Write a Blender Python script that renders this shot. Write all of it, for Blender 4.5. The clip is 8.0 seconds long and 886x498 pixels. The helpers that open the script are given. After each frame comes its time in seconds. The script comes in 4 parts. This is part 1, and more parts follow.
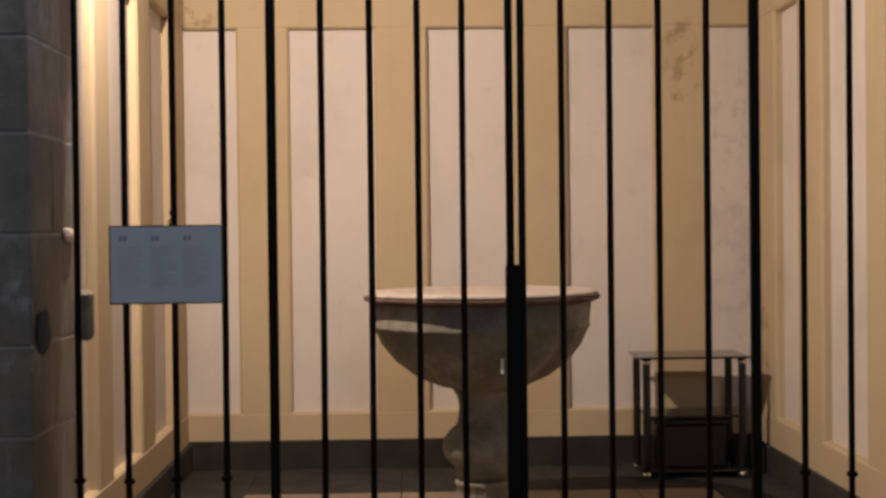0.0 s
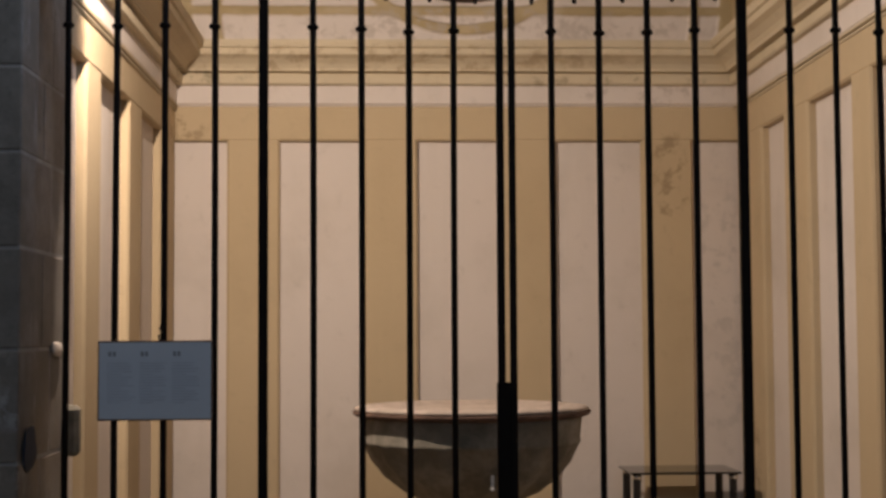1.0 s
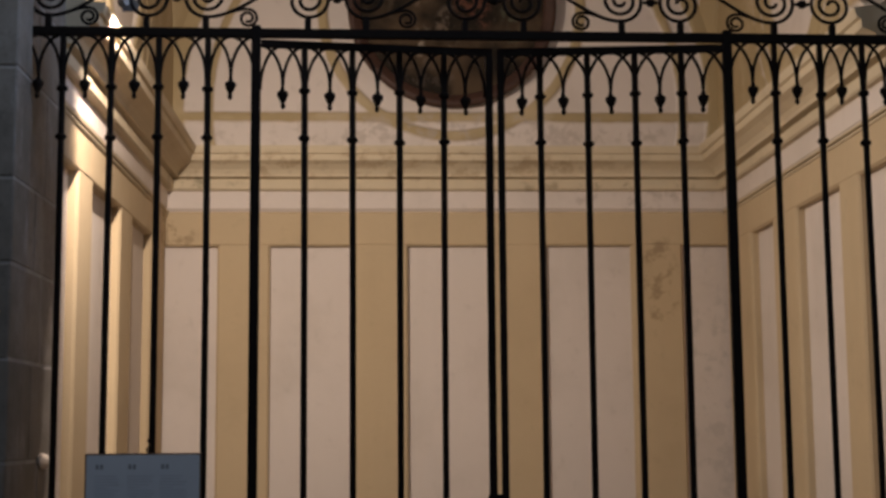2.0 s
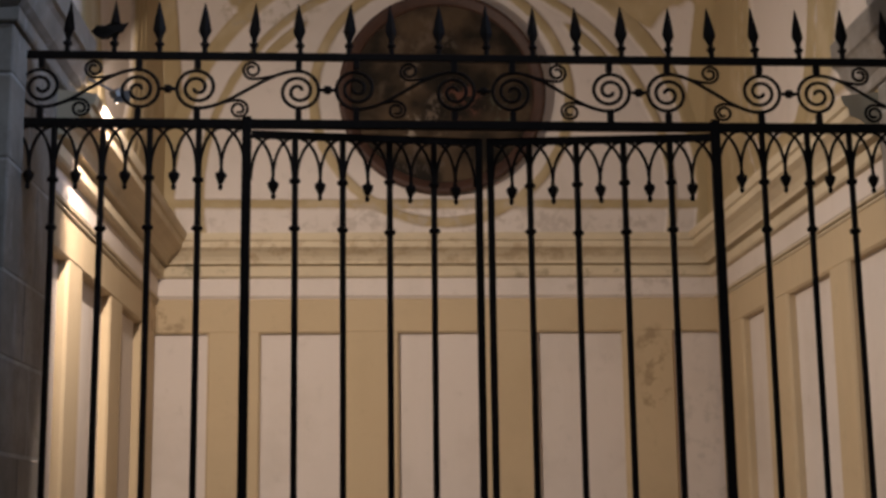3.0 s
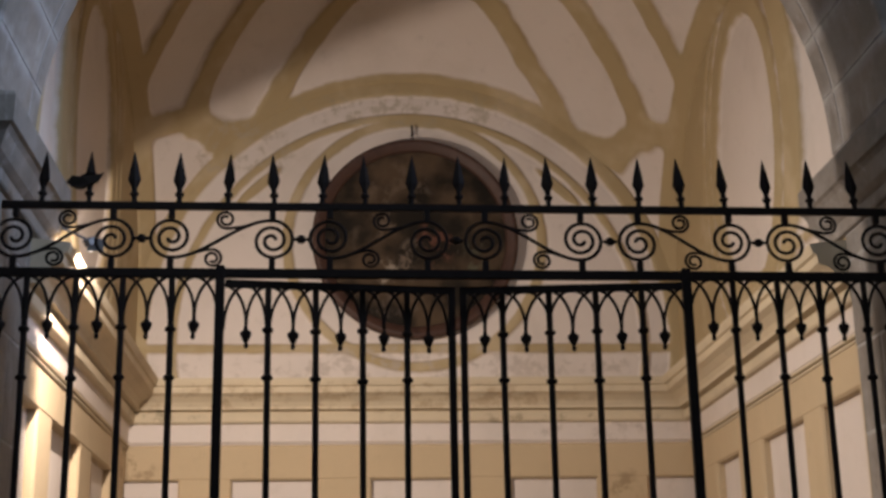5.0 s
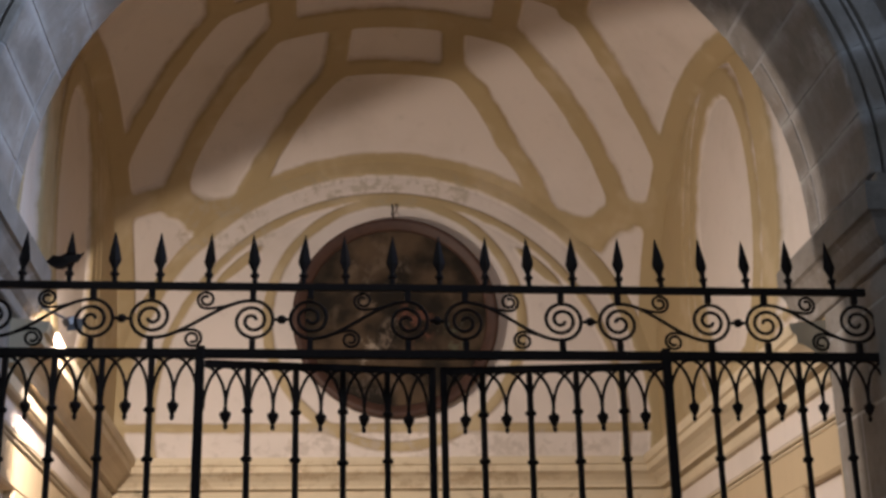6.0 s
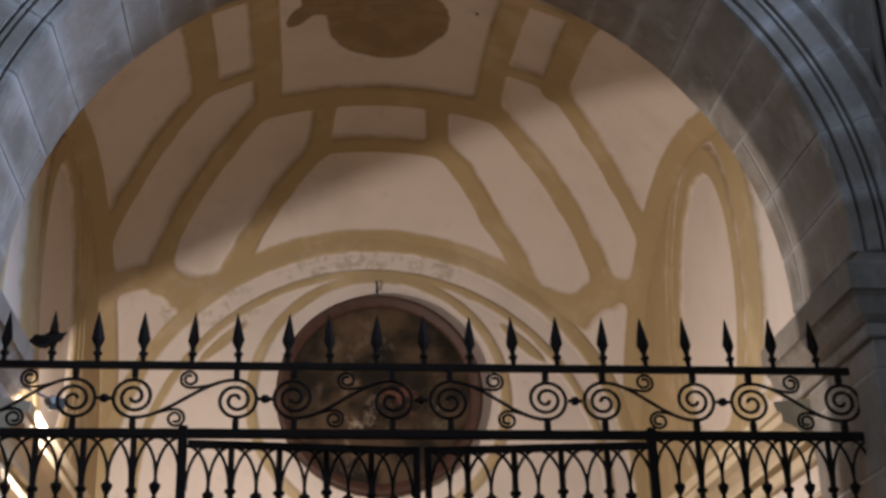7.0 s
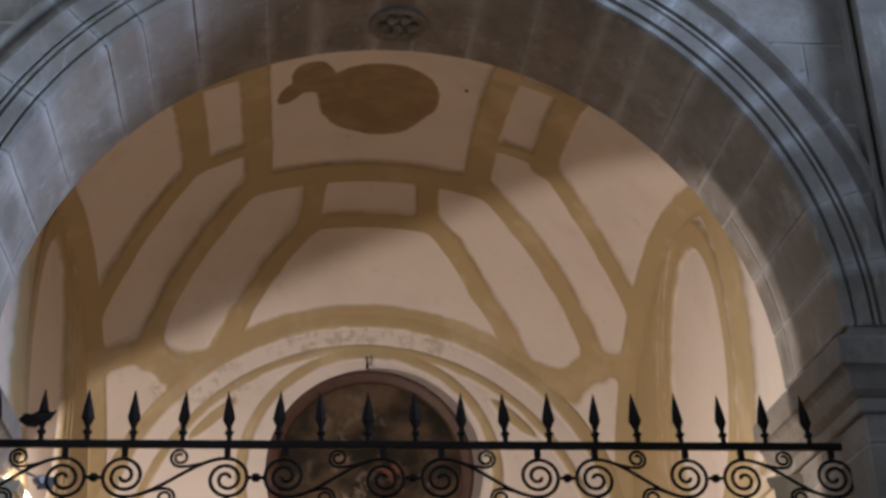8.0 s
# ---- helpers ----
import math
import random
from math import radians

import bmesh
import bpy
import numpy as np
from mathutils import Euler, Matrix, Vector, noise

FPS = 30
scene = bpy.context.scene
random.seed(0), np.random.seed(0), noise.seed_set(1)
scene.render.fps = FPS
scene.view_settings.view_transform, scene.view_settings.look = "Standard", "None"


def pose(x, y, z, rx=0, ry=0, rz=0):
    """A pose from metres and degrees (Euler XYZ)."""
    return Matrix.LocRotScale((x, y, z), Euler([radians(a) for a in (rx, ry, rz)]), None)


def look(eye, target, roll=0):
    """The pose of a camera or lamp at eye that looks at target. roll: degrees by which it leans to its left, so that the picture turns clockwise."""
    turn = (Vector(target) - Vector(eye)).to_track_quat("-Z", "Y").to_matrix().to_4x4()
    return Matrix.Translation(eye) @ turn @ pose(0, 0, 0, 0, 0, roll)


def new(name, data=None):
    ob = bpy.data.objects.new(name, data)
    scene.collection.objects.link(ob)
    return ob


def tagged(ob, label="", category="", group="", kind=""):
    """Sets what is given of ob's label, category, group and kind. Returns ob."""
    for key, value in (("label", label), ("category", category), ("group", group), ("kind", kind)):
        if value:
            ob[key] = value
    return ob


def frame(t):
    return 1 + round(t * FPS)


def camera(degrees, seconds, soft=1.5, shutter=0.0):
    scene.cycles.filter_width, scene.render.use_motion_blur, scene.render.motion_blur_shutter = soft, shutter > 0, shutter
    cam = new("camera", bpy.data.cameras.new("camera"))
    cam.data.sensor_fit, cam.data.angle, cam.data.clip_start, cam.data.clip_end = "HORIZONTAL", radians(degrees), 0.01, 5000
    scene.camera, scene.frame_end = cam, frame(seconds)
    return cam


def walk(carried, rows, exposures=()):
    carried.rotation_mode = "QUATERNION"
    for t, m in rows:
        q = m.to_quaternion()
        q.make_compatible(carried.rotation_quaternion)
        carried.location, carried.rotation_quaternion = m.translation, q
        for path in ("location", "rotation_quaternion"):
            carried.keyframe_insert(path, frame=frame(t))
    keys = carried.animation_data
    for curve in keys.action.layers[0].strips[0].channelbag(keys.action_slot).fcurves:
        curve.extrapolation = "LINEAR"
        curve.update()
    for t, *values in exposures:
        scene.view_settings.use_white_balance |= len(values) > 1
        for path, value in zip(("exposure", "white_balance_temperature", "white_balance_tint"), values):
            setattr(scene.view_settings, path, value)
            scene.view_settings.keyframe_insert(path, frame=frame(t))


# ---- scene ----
cam = camera(34.69, 8.0, soft=3.0)
# seconds, eye, yaw to the left, pitch, roll
PATH = [
    (0.0, (0.016, 0.010, 1.378), -1.636, -0.81, -0.65),
    (0.5, (0.008, 0.013, 1.400), -1.915, 1.20, -0.53),
    (1.0, (-0.003, 0.022, 1.423), -2.22, 3.43, -0.32),
    (1.5, (-0.009, 0.028, 1.448), -2.50, 5.53, -0.38),
    (2.0, (-0.007, 0.030, 1.473), -2.66, 7.36, -0.44),
    (3.5, (-0.001, 0.038, 1.509), -3.26, 12.17, -0.81),
    (4.0, (-0.001, 0.035, 1.517), -3.49, 13.52, -0.85),
    (4.5, (0.002, 0.030, 1.530), -3.79, 14.83, -0.96),
    (6.0, (-0.003, 0.008, 1.550), -5.13, 19.33, -1.30),
    (6.5, (0.002, 0.009, 1.557), -5.50, 20.85, -1.44),
    (7.0, (-0.005, -0.002, 1.567), -5.90, 22.30, -1.58),
    (7.5, (-0.009, -0.010, 1.571), -6.22, 23.78, -1.80),
    (8.0, (-0.016, -0.013, 1.579), -6.50, 25.22, -2.02),
]


def sight(eye, yaw, pitch, roll):
    a, b = radians(yaw), radians(pitch)
    way = Vector((-math.sin(a) * math.cos(b), math.cos(a) * math.cos(b), math.sin(b)))
    return look(eye, Vector(eye) + way, roll)


walk(cam, [(t, sight(eye, w, p, r)) for t, eye, w, p, r in PATH], [
    (0.0, 0.06, 6650, 12), (1.0, -0.33, 6550, 11), (2.0, -0.58, 6450, 11), (3.5, -0.58, 6300, 11),
    (4.5, -0.33, 6250, 11), (6.0, -0.06, 6200, 11), (7.0, 0.03, 6150, 11), (8.0, 0.14, 6150, 11)])

# ---- plan ----
CX = 0.455                  # middle of chapel, arch and grille
GRILLE_Y = 5.4
BACK_Y = 9.2
FRONT_Y = 5.95              # chapel side of the arch
FACE_Y = 5.18               # nave side of the arch
WEST_X, EAST_X = -1.38, 2.29
FLOOR_Z = -0.165
SPRING_Z = 3.6              # vault springing
DOME_Y, DOME_R = 7.575, 2.454
ARCH_X, ARCH_R, ARCH_Z = 0.437, 1.782, 3.718
IMPOST_END = 6.24           # the impost mouldings run on into the chapel
ROSETTE_Y = 5.72
LAMP = Vector((-1.09, 6.02, 3.31))
LAMP_WAY = Vector((0.407, 0.448, -0.796)).normalized()

# ---- light ----
world = bpy.data.worlds.new("world")
scene.world = world
world.use_nodes = True
world.node_tree.nodes["Background"].inputs[0].default_value = (0.55, 0.65, 0.85, 1)
world.node_tree.nodes["Background"].inputs[1].default_value = 0.02


def area_lamp(name, eye, target, size_x, size_y, watts, colour):
    data = bpy.data.lights.new(name, "AREA")
    data.shape, data.size, data.size_y, data.energy, data.color = "RECTANGLE", size_x, size_y, watts, colour
    ob = new(name, data)
    ob.matrix_world = look(eye, target)
    return ob


LAMP_COLOUR = (1.0, 0.81, 0.65)
bulb = bpy.data.lights.new("floodlight_bulb", "POINT")
bulb.energy, bulb.color, bulb.shadow_soft_size = 172, LAMP_COLOUR, 0.0006
new("floodlight_bulb", bulb).location = LAMP
area_lamp("floodlight_reflector", LAMP, LAMP + LAMP_WAY, 0.006, 0.006, 62, LAMP_COLOUR)
# added lamps for the cool nave light, at assumed openings out of view
area_lamp("window_light", (-3.36, 2.8, 6.9), (2.4, 5.2, 5.6), 1.4, 1.7, 56, (0.76, 0.87, 0.95))
high = area_lamp("window_light", (4.46, 3.7, 6.3), (-1.5, 5.5, 4.4), 1.2, 1.5, 24, (0.60, 0.74, 1.0))
high.data.spread = radians(44)
area_lamp("window_light", (1.0, -5.95, 5.2), (1.0, 5.2, 4.2), 1.4, 1.7, 120, (0.74, 0.84, 1.0))


# ---- materials ----
def nodes_of(name):
    m = bpy.data.materials.new(name)
    m.use_nodes = True
    return m, m.node_tree, m.node_tree.nodes["Principled BSDF"]


def mix_colour(tree, fac, a, b, blend="MIX"):
    n = tree.nodes.new("ShaderNodeMix")
    n.data_type, n.blend_type = "RGBA", blend
    for k, v in ((0, fac), (6, a), (7, b)):
        if isinstance(v, bpy.types.NodeSocket):
            tree.links.new(v, n.inputs[k])
        else:
            n.inputs[k].default_value = v if k == 0 else (*v, 1)
    return n.outputs[2]


def noise_of(tree, scale, detail=5, rough=0.6, stretch=None):
    n = tree.nodes.new("ShaderNodeTexNoise")
    n.inputs["Scale"].default_value, n.inputs["Detail"].default_value, n.inputs["Roughness"].default_value = scale, detail, rough
    geo = tree.nodes.new("ShaderNodeNewGeometry")
    where = geo.outputs["Position"]
    if stretch:
        mp = tree.nodes.new("ShaderNodeMapping")
        mp.inputs["Scale"].default_value = stretch
        tree.links.new(where, mp.inputs[0])
        where = mp.outputs[0]
    tree.links.new(where, n.inputs["Vector"])
    return n.outputs[0]


def ramp_of(tree, value, lo, hi, a=0.0, b=1.0):
    n = tree.nodes.new("ShaderNodeMapRange")
    n.interpolation_type = "SMOOTHSTEP"
    tree.links.new(value, n.inputs[0])
    for k, v in zip((1, 2, 3, 4), (lo, hi, a, b)):
        n.inputs[k].default_value = v
    return n.outputs[0]


def bump_of(tree, shader, value, strength, distance):
    n = tree.nodes.new("ShaderNodeBump")
    n.inputs["Strength"].default_value, n.inputs["Distance"].default_value = strength, distance
    tree.links.new(value, n.inputs["Height"])
    tree.links.new(n.outputs[0], shader.inputs["Normal"])


def attribute_of(tree, name):
    n = tree.nodes.new("ShaderNodeAttribute")
    n.attribute_name = name
    return n.outputs["Fac"]


WHITE, WHITE_STAIN = (0.70, 0.63, 0.58), (0.54, 0.48, 0.42)
OCHRE, OCHRE_PALE = (0.55, 0.435, 0.28), (0.58, 0.48, 0.33)


def plaster_colour(tree, main, stain, streak=True):
    c = mix_colour(tree, ramp_of(tree, noise_of(tree, 1.3, 6), 0.45, 0.75, 0, 0.55), main, stain)
    c = mix_colour(tree, ramp_of(tree, noise_of(tree, 9, 6, 0.7), 0.55, 0.8, 0, 0.35), c, tuple(0.75 * v for v in stain))
    if streak:
        c = mix_colour(tree, ramp_of(tree, noise_of(tree, 3.5, 4, 0.6, (1, 1, 0.08)), 0.52, 0.8, 0, 0.3), c, stain)
    return c


def damp_spot(tree, c, at, spread, colour, low=0.30, high=0.75):
    """A mottled damp stain round one place."""
    geo, mp, far = tree.nodes.new("ShaderNodeNewGeometry"), tree.nodes.new("ShaderNodeMapping"), tree.nodes.new("ShaderNodeVectorMath")
    mp.vector_type, far.operation = "TEXTURE", "LENGTH"
    mp.inputs["Location"].default_value, mp.inputs["Scale"].default_value = at, spread
    tree.links.new(geo.outputs["Position"], mp.inputs[0])
    tree.links.new(mp.outputs[0], far.inputs[0])
    mul = tree.nodes.new("ShaderNodeMath")
    mul.operation = "MULTIPLY"
    tree.links.new(ramp_of(tree, far.outputs["Value"], 0.5, 1.0, 1.0, 0.0), mul.inputs[0])
    tree.links.new(ramp_of(tree, noise_of(tree, 9, 7, 0.7), 0.46, 0.62), mul.inputs[1])
    return mix_colour(tree, ramp_of(tree, mul.outputs[0], 0.0, 1.0, 0.0, 0.6), c, colour)


def plaster(name, main, stain, rough=0.85, spots=()):
    m, tree, sh = nodes_of(name)
    c = plaster_colour(tree, main, stain)
    for at, spread, colour in spots:
        c = damp_spot(tree, c, at, spread, colour)
    tree.links.new(c, sh.inputs["Base Color"])
    sh.inputs["Roughness"].default_value = rough
    bump_of(tree, sh, noise_of(tree, 26, 7, 0.65), 0.35, 0.006)
    return m


def painted_vault():
    """White plaster with ochre ribs; the mesh carries how far each point lies from the ribs and from the bare patch."""
    m, tree, sh = nodes_of("painted_vault")
    wob = tree.nodes.new("ShaderNodeMath")
    wob.operation = "MULTIPLY_ADD"
    tree.links.new(noise_of(tree, 7, 4), wob.inputs[0])
    wob.inputs[1].default_value = 0.03
    tree.links.new(attribute_of(tree, "rib"), wob.inputs[2])
    white = plaster_colour(tree, WHITE, WHITE_STAIN, False)
    ochre = plaster_colour(tree, (0.43, 0.335, 0.185), (0.36, 0.28, 0.16), False)
    ochre = mix_colour(tree, ramp_of(tree, noise_of(tree, 2.2, 3), 0.5, 0.7, 0, 0.5), ochre, OCHRE_PALE)
    c = mix_colour(tree, ramp_of(tree, wob.outputs[0], 0.006, 0.024), ochre, white)
    wob2 = tree.nodes.new("ShaderNodeMath")
    wob2.operation = "MULTIPLY_ADD"
    tree.links.new(noise_of(tree, 5, 6), wob2.inputs[0])
    wob2.inputs[1].default_value = 0.08
    tree.links.new(attribute_of(tree, "patch"), wob2.inputs[2])
    bare = mix_colour(tree, ramp_of(tree, noise_of(tree, 6, 6), 0.4, 0.65), (0.25, 0.175, 0.095), (0.31, 0.225, 0.125))
    c = mix_colour(tree, ramp_of(tree, wob2.outputs[0], 0.03, 0.05), bare, c)
    for at, spread, colour in (((0.5, 9.2, 3.42), (2.1, 0.5, 0.17), (0.46, 0.40, 0.35)), ((0.45, 9.2, 5.22), (1.15, 0.4, 0.17), (0.38, 0.33, 0.23)), ((-0.7, 9.2, 4.9), (0.5, 0.4, 0.3), (0.42, 0.36, 0.27))):
        c = damp_spot(tree, c, at, spread, colour)
    tree.links.new(c, sh.inputs["Base Color"])
    sh.inputs["Roughness"].default_value = 0.85
    bump_of(tree, sh, noise_of(tree, 22, 7, 0.65), 0.3, 0.006)
    return m


def stone(name, dark, light, scale=2.5, vary=True, lime=0.0, marks=()):
    m, tree, sh = nodes_of(name)
    c = mix_colour(tree, ramp_of(tree, noise_of(tree, scale, 8, 0.65), 0.35, 0.7), dark, light)
    c = mix_colour(tree, ramp_of(tree, noise_of(tree, 30, 6, 0.7), 0.5, 0.75, 0, 0.5), c, tuple(0.6 * v for v in dark))
    c = mix_colour(tree, ramp_of(tree, noise_of(tree, 5, 4, 0.6, (1, 1, 0.12)), 0.55, 0.8, 0, 0.45), c, tuple(0.7 * v for v in dark))
    if vary:
        info = tree.nodes.new("ShaderNodeObjectInfo")
        c = mix_colour(tree, ramp_of(tree, info.outputs["Random"], 0.0, 1.0, 0.0, 0.45), c, tuple(0.62 * v for v in light))
    if lime:
        # brown damp, and lime that has run down from the joints
        c = mix_colour(tree, ramp_of(tree, noise_of(tree, 1.1, 5, 0.7), 0.48, 0.66, 0, 0.45), c, (0.24, 0.19, 0.145))
        c = mix_colour(tree, ramp_of(tree, noise_of(tree, 7, 6, 0.75, (1.6, 1.2, 0.35)), 0.55, 0.70, 0, lime), c, (0.46, 0.45, 0.45))
        smear = tree.nodes.new("ShaderNodeMath")
        smear.operation = "MULTIPLY"
        tree.links.new(attribute_of(tree, "limed"), smear.inputs[0])
        tree.links.new(ramp_of(tree, noise_of(tree, 3.0, 5, 0.7), 0.36, 0.60), smear.inputs[1])
        c = mix_colour(tree, smear.outputs[0], c, (0.38, 0.37, 0.365))
    for at, spread, colour in marks:
        c = damp_spot(tree, c, at, spread, colour)
    tree.links.new(c, sh.inputs["Base Color"])
    sh.inputs["Roughness"].default_value = 0.9
    bump_of(tree, sh, noise_of(tree, 35, 8, 0.7), 0.5, 0.008)
    return m


def plain(name, colour, rough=0.6, metal=0.0, grain=0.25, scale=25.0, gloss=0.5):
    m, tree, sh = nodes_of(name)
    c = mix_colour(tree, ramp_of(tree, noise_of(tree, scale, 6), 0.4, 0.7, 0, grain), colour, tuple(0.55 * v for v in colour))
    tree.links.new(c, sh.inputs["Base Color"])
    sh.inputs["Roughness"].default_value, sh.inputs["Metallic"].default_value = rough, metal
    sh.inputs["Specular IOR Level"].default_value = gloss
    bump_of(tree, sh, noise_of(tree, 4 * scale, 4), 0.15, 0.002)
    return m


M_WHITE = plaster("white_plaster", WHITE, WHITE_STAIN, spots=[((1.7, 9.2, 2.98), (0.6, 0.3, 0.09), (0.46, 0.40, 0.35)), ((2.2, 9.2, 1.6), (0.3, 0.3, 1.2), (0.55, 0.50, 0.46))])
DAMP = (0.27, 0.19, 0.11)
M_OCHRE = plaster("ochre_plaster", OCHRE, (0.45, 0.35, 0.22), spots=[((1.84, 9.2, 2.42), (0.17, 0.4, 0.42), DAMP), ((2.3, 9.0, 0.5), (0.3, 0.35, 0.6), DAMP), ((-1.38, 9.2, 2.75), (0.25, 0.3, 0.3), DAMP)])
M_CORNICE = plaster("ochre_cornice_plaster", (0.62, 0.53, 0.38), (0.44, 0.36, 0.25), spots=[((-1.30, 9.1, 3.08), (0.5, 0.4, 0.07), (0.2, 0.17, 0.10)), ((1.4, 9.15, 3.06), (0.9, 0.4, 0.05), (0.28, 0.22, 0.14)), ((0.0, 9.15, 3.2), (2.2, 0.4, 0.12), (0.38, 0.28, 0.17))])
M_VAULT = painted_vault()
M_STONE = stone("grey_ashlar", (0.185, 0.168, 0.15), (0.345, 0.32, 0.295), lime=0.55, marks=[((-1.325, 5.10, 1.17), (0.2, 0.16, 0.14), (0.52, 0.52, 0.55)), ((-1.325, 5.25, 0.90), (0.2, 0.14, 0.10), (0.45, 0.42, 0.40)), ((-1.325, 5.20, 1.36), (0.2, 0.10, 0.2), (0.36, 0.33, 0.30))])
M_MORTAR = stone("pale_mortar", (0.32, 0.31, 0.31), (0.44, 0.43, 0.42), 6, False)
M_FONT = stone("font_stone", (0.17, 0.155, 0.125), (0.33, 0.30, 0.25), 5, False)
M_FOOT = stone("font_foot_stone", (0.20, 0.175, 0.145), (0.36, 0.32, 0.265), 7, False)
M_RIM = stone("pale_rim_stone", (0.40, 0.33, 0.28), (0.55, 0.46, 0.40), 8, False)
M_EDGE = stone("reddish_rim_edge", (0.10, 0.06, 0.045), (0.20, 0.12, 0.09), 8, False)
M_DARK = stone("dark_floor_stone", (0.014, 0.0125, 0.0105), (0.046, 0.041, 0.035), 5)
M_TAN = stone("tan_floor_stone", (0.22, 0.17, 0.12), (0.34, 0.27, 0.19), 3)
M_IRON = plain("wrought_iron", (0.0095, 0.0062, 0.0050), 0.65, 0.0, 0.6, gloss=0.16)
M_GLASS_TOP = plain("smoked_glass", (0.02, 0.017, 0.015), 0.08, 0.0, 0.1)
M_BLACK = plain("black_lacquer", (0.012, 0.011, 0.012), 0.3)
M_CHROME = plain("chrome", (0.75, 0.73, 0.70), 0.18, 1.0, 0.1)
M_PAPER = plain("cool_white_paper", (0.68, 0.75, 0.86), 0.5, 0.0, 0.06, 8)
M_INK = plain("grey_ink", (0.56, 0.62, 0.72), 0.6)
M_INK_DARK = plain("dark_ink", (0.33, 0.37, 0.44), 0.6)
M_SIGN_EDGE = plain("brown_sign_frame", (0.20, 0.13, 0.09), 0.5)
M_FRAME = plain("dark_walnut_frame", (0.060, 0.027, 0.018), 0.6, 0.0, 0.6, 12)
M_HOUSING = plain("grey_lamp_housing", (0.25, 0.25, 0.26), 0.4, 0.5)
M_HOLE_SHADE = plain("bluish_hollow_shade", (0.034, 0.048, 0.085), 0.8)
M_TAG = plain("white_paper_tag", (0.8, 0.8, 0.78), 0.6)


def dark_canvas():
    m, tree, sh = nodes_of("darkened_canvas")
    a = mix_colour(tree, ramp_of(tree, noise_of(tree, 2.4, 4, 0.5), 0.42, 0.62), (0.016, 0.013, 0.010), (0.085, 0.058, 0.036))
    c = mix_colour(tree, ramp_of(tree, noise_of(tree, 5.5, 5, 0.6, (1.3, 1, 0.8)), 0.58, 0.74, 0, 0.6), a, (0.10, 0.075, 0.052))
    # faded passages of the picture: pale sky, light drapery, dull red and green
    for at, spread, colour in (((0.38, 9.1, 4.64), (0.30, 0.3, 0.22), (0.13, 0.10, 0.075)), ((0.30, 9.1, 4.03), (0.11, 0.3, 0.15), (0.42, 0.36, 0.29)),
                               ((0.28, 9.1, 4.38), (0.13, 0.3, 0.16), (0.20, 0.15, 0.11)), ((0.46, 9.1, 4.12), (0.12, 0.3, 0.20), (0.22, 0.17, 0.13)),
                               ((0.62, 9.1, 4.24), (0.16, 0.3, 0.24), (0.18, 0.075, 0.05)), ((0.90, 9.1, 4.20), (0.12, 0.3, 0.26), (0.12, 0.125, 0.085)),
                               ((0.62, 9.1, 4.66), (0.07, 0.3, 0.09), (0.012, 0.009, 0.008)), ((0.35, 9.1, 3.82), (0.25, 0.3, 0.13), (0.11, 0.085, 0.07))):
        c = damp_spot(tree, c, at, spread, colour)
    tree.links.new(c, sh.inputs["Base Color"])
    sh.inputs["Roughness"].default_value = 0.8
    sh.inputs["Specular IOR Level"].default_value = 0.15
    bump_of(tree, sh, noise_of(tree, 60, 5), 0.2, 0.002)
    return m


M_CANVAS = dark_canvas()


# ---- builders ----
def mesh_from(name, bm, material, smooth=False):
    bm.normal_update()
    me = bpy.data.meshes.new(name)
    bm.to_mesh(me)
    bm.free()
    for mat in material if isinstance(material, (list, tuple)) else [material]:
        me.materials.append(mat)
    if smooth:
        for p in me.polygons:
            p.use_smooth = True
    return me


def part(name, bm, material, parent=None, label="", smooth=False):
    me = bm if isinstance(bm, bpy.types.Mesh) else mesh_from(name, bm, material, smooth)
    ob = new(name, me)
    if parent is not None:
        ob.parent = parent
        ob.matrix_parent_inverse = parent.matrix_basis.inverted()
    return tagged(ob, label)


def thing(name, label, category, at=(0, 0, 0), group="", kind=""):
    ob = new(name)
    ob.empty_display_size = 0.05
    ob.matrix_basis = Matrix.Translation(at)
    return tagged(ob, label, category, group, kind)


def box(x0, x1, y0, y1, z0, z1, bevel=0.0, bm=None):
    bm = bm or bmesh.new()
    made = bmesh.ops.create_cube(bm, size=1, matrix=Matrix.Translation(((x0 + x1) / 2, (y0 + y1) / 2, (z0 + z1) / 2)) @ Matrix.Diagonal((x1 - x0, y1 - y0, z1 - z0, 1)))
    if bevel:
        edges = list({e for v in made["verts"] for e in v.link_edges})
        bmesh.ops.bevel(bm, geom=edges, offset=bevel, segments=1, affect="EDGES")
    return bm


def lathe(profile, at=(0, 0, 0), sides=24, bm=None):
    """Profile of (radius, height), turned about the upright axis at the given place."""
    bm = bm or bmesh.new()
    rings = []
    for r, z in profile:
        if r < 1e-5:
            rings.append([bm.verts.new((at[0], at[1], at[2] + z))])
        else:
            rings.append([bm.verts.new((at[0] + r * math.cos(math.tau * k / sides), at[1] + r * math.sin(math.tau * k / sides), at[2] + z)) for k in range(sides)])
    for a, b in zip(rings, rings[1:]):
        for k in range(sides):
            n = (k + 1) % sides
            corners = [a[k % len(a)], a[n % len(a)], b[n % len(b)], b[k % len(b)]]
            corners = list(dict.fromkeys(corners))
            if len(corners) > 2:
                bm.faces.new(corners)
    for ring, flip in ((rings[0], True), (rings[-1], False)):
        if len(ring) > 2:
            bm.faces.new(ring[::-1] if flip else ring)
    return bm


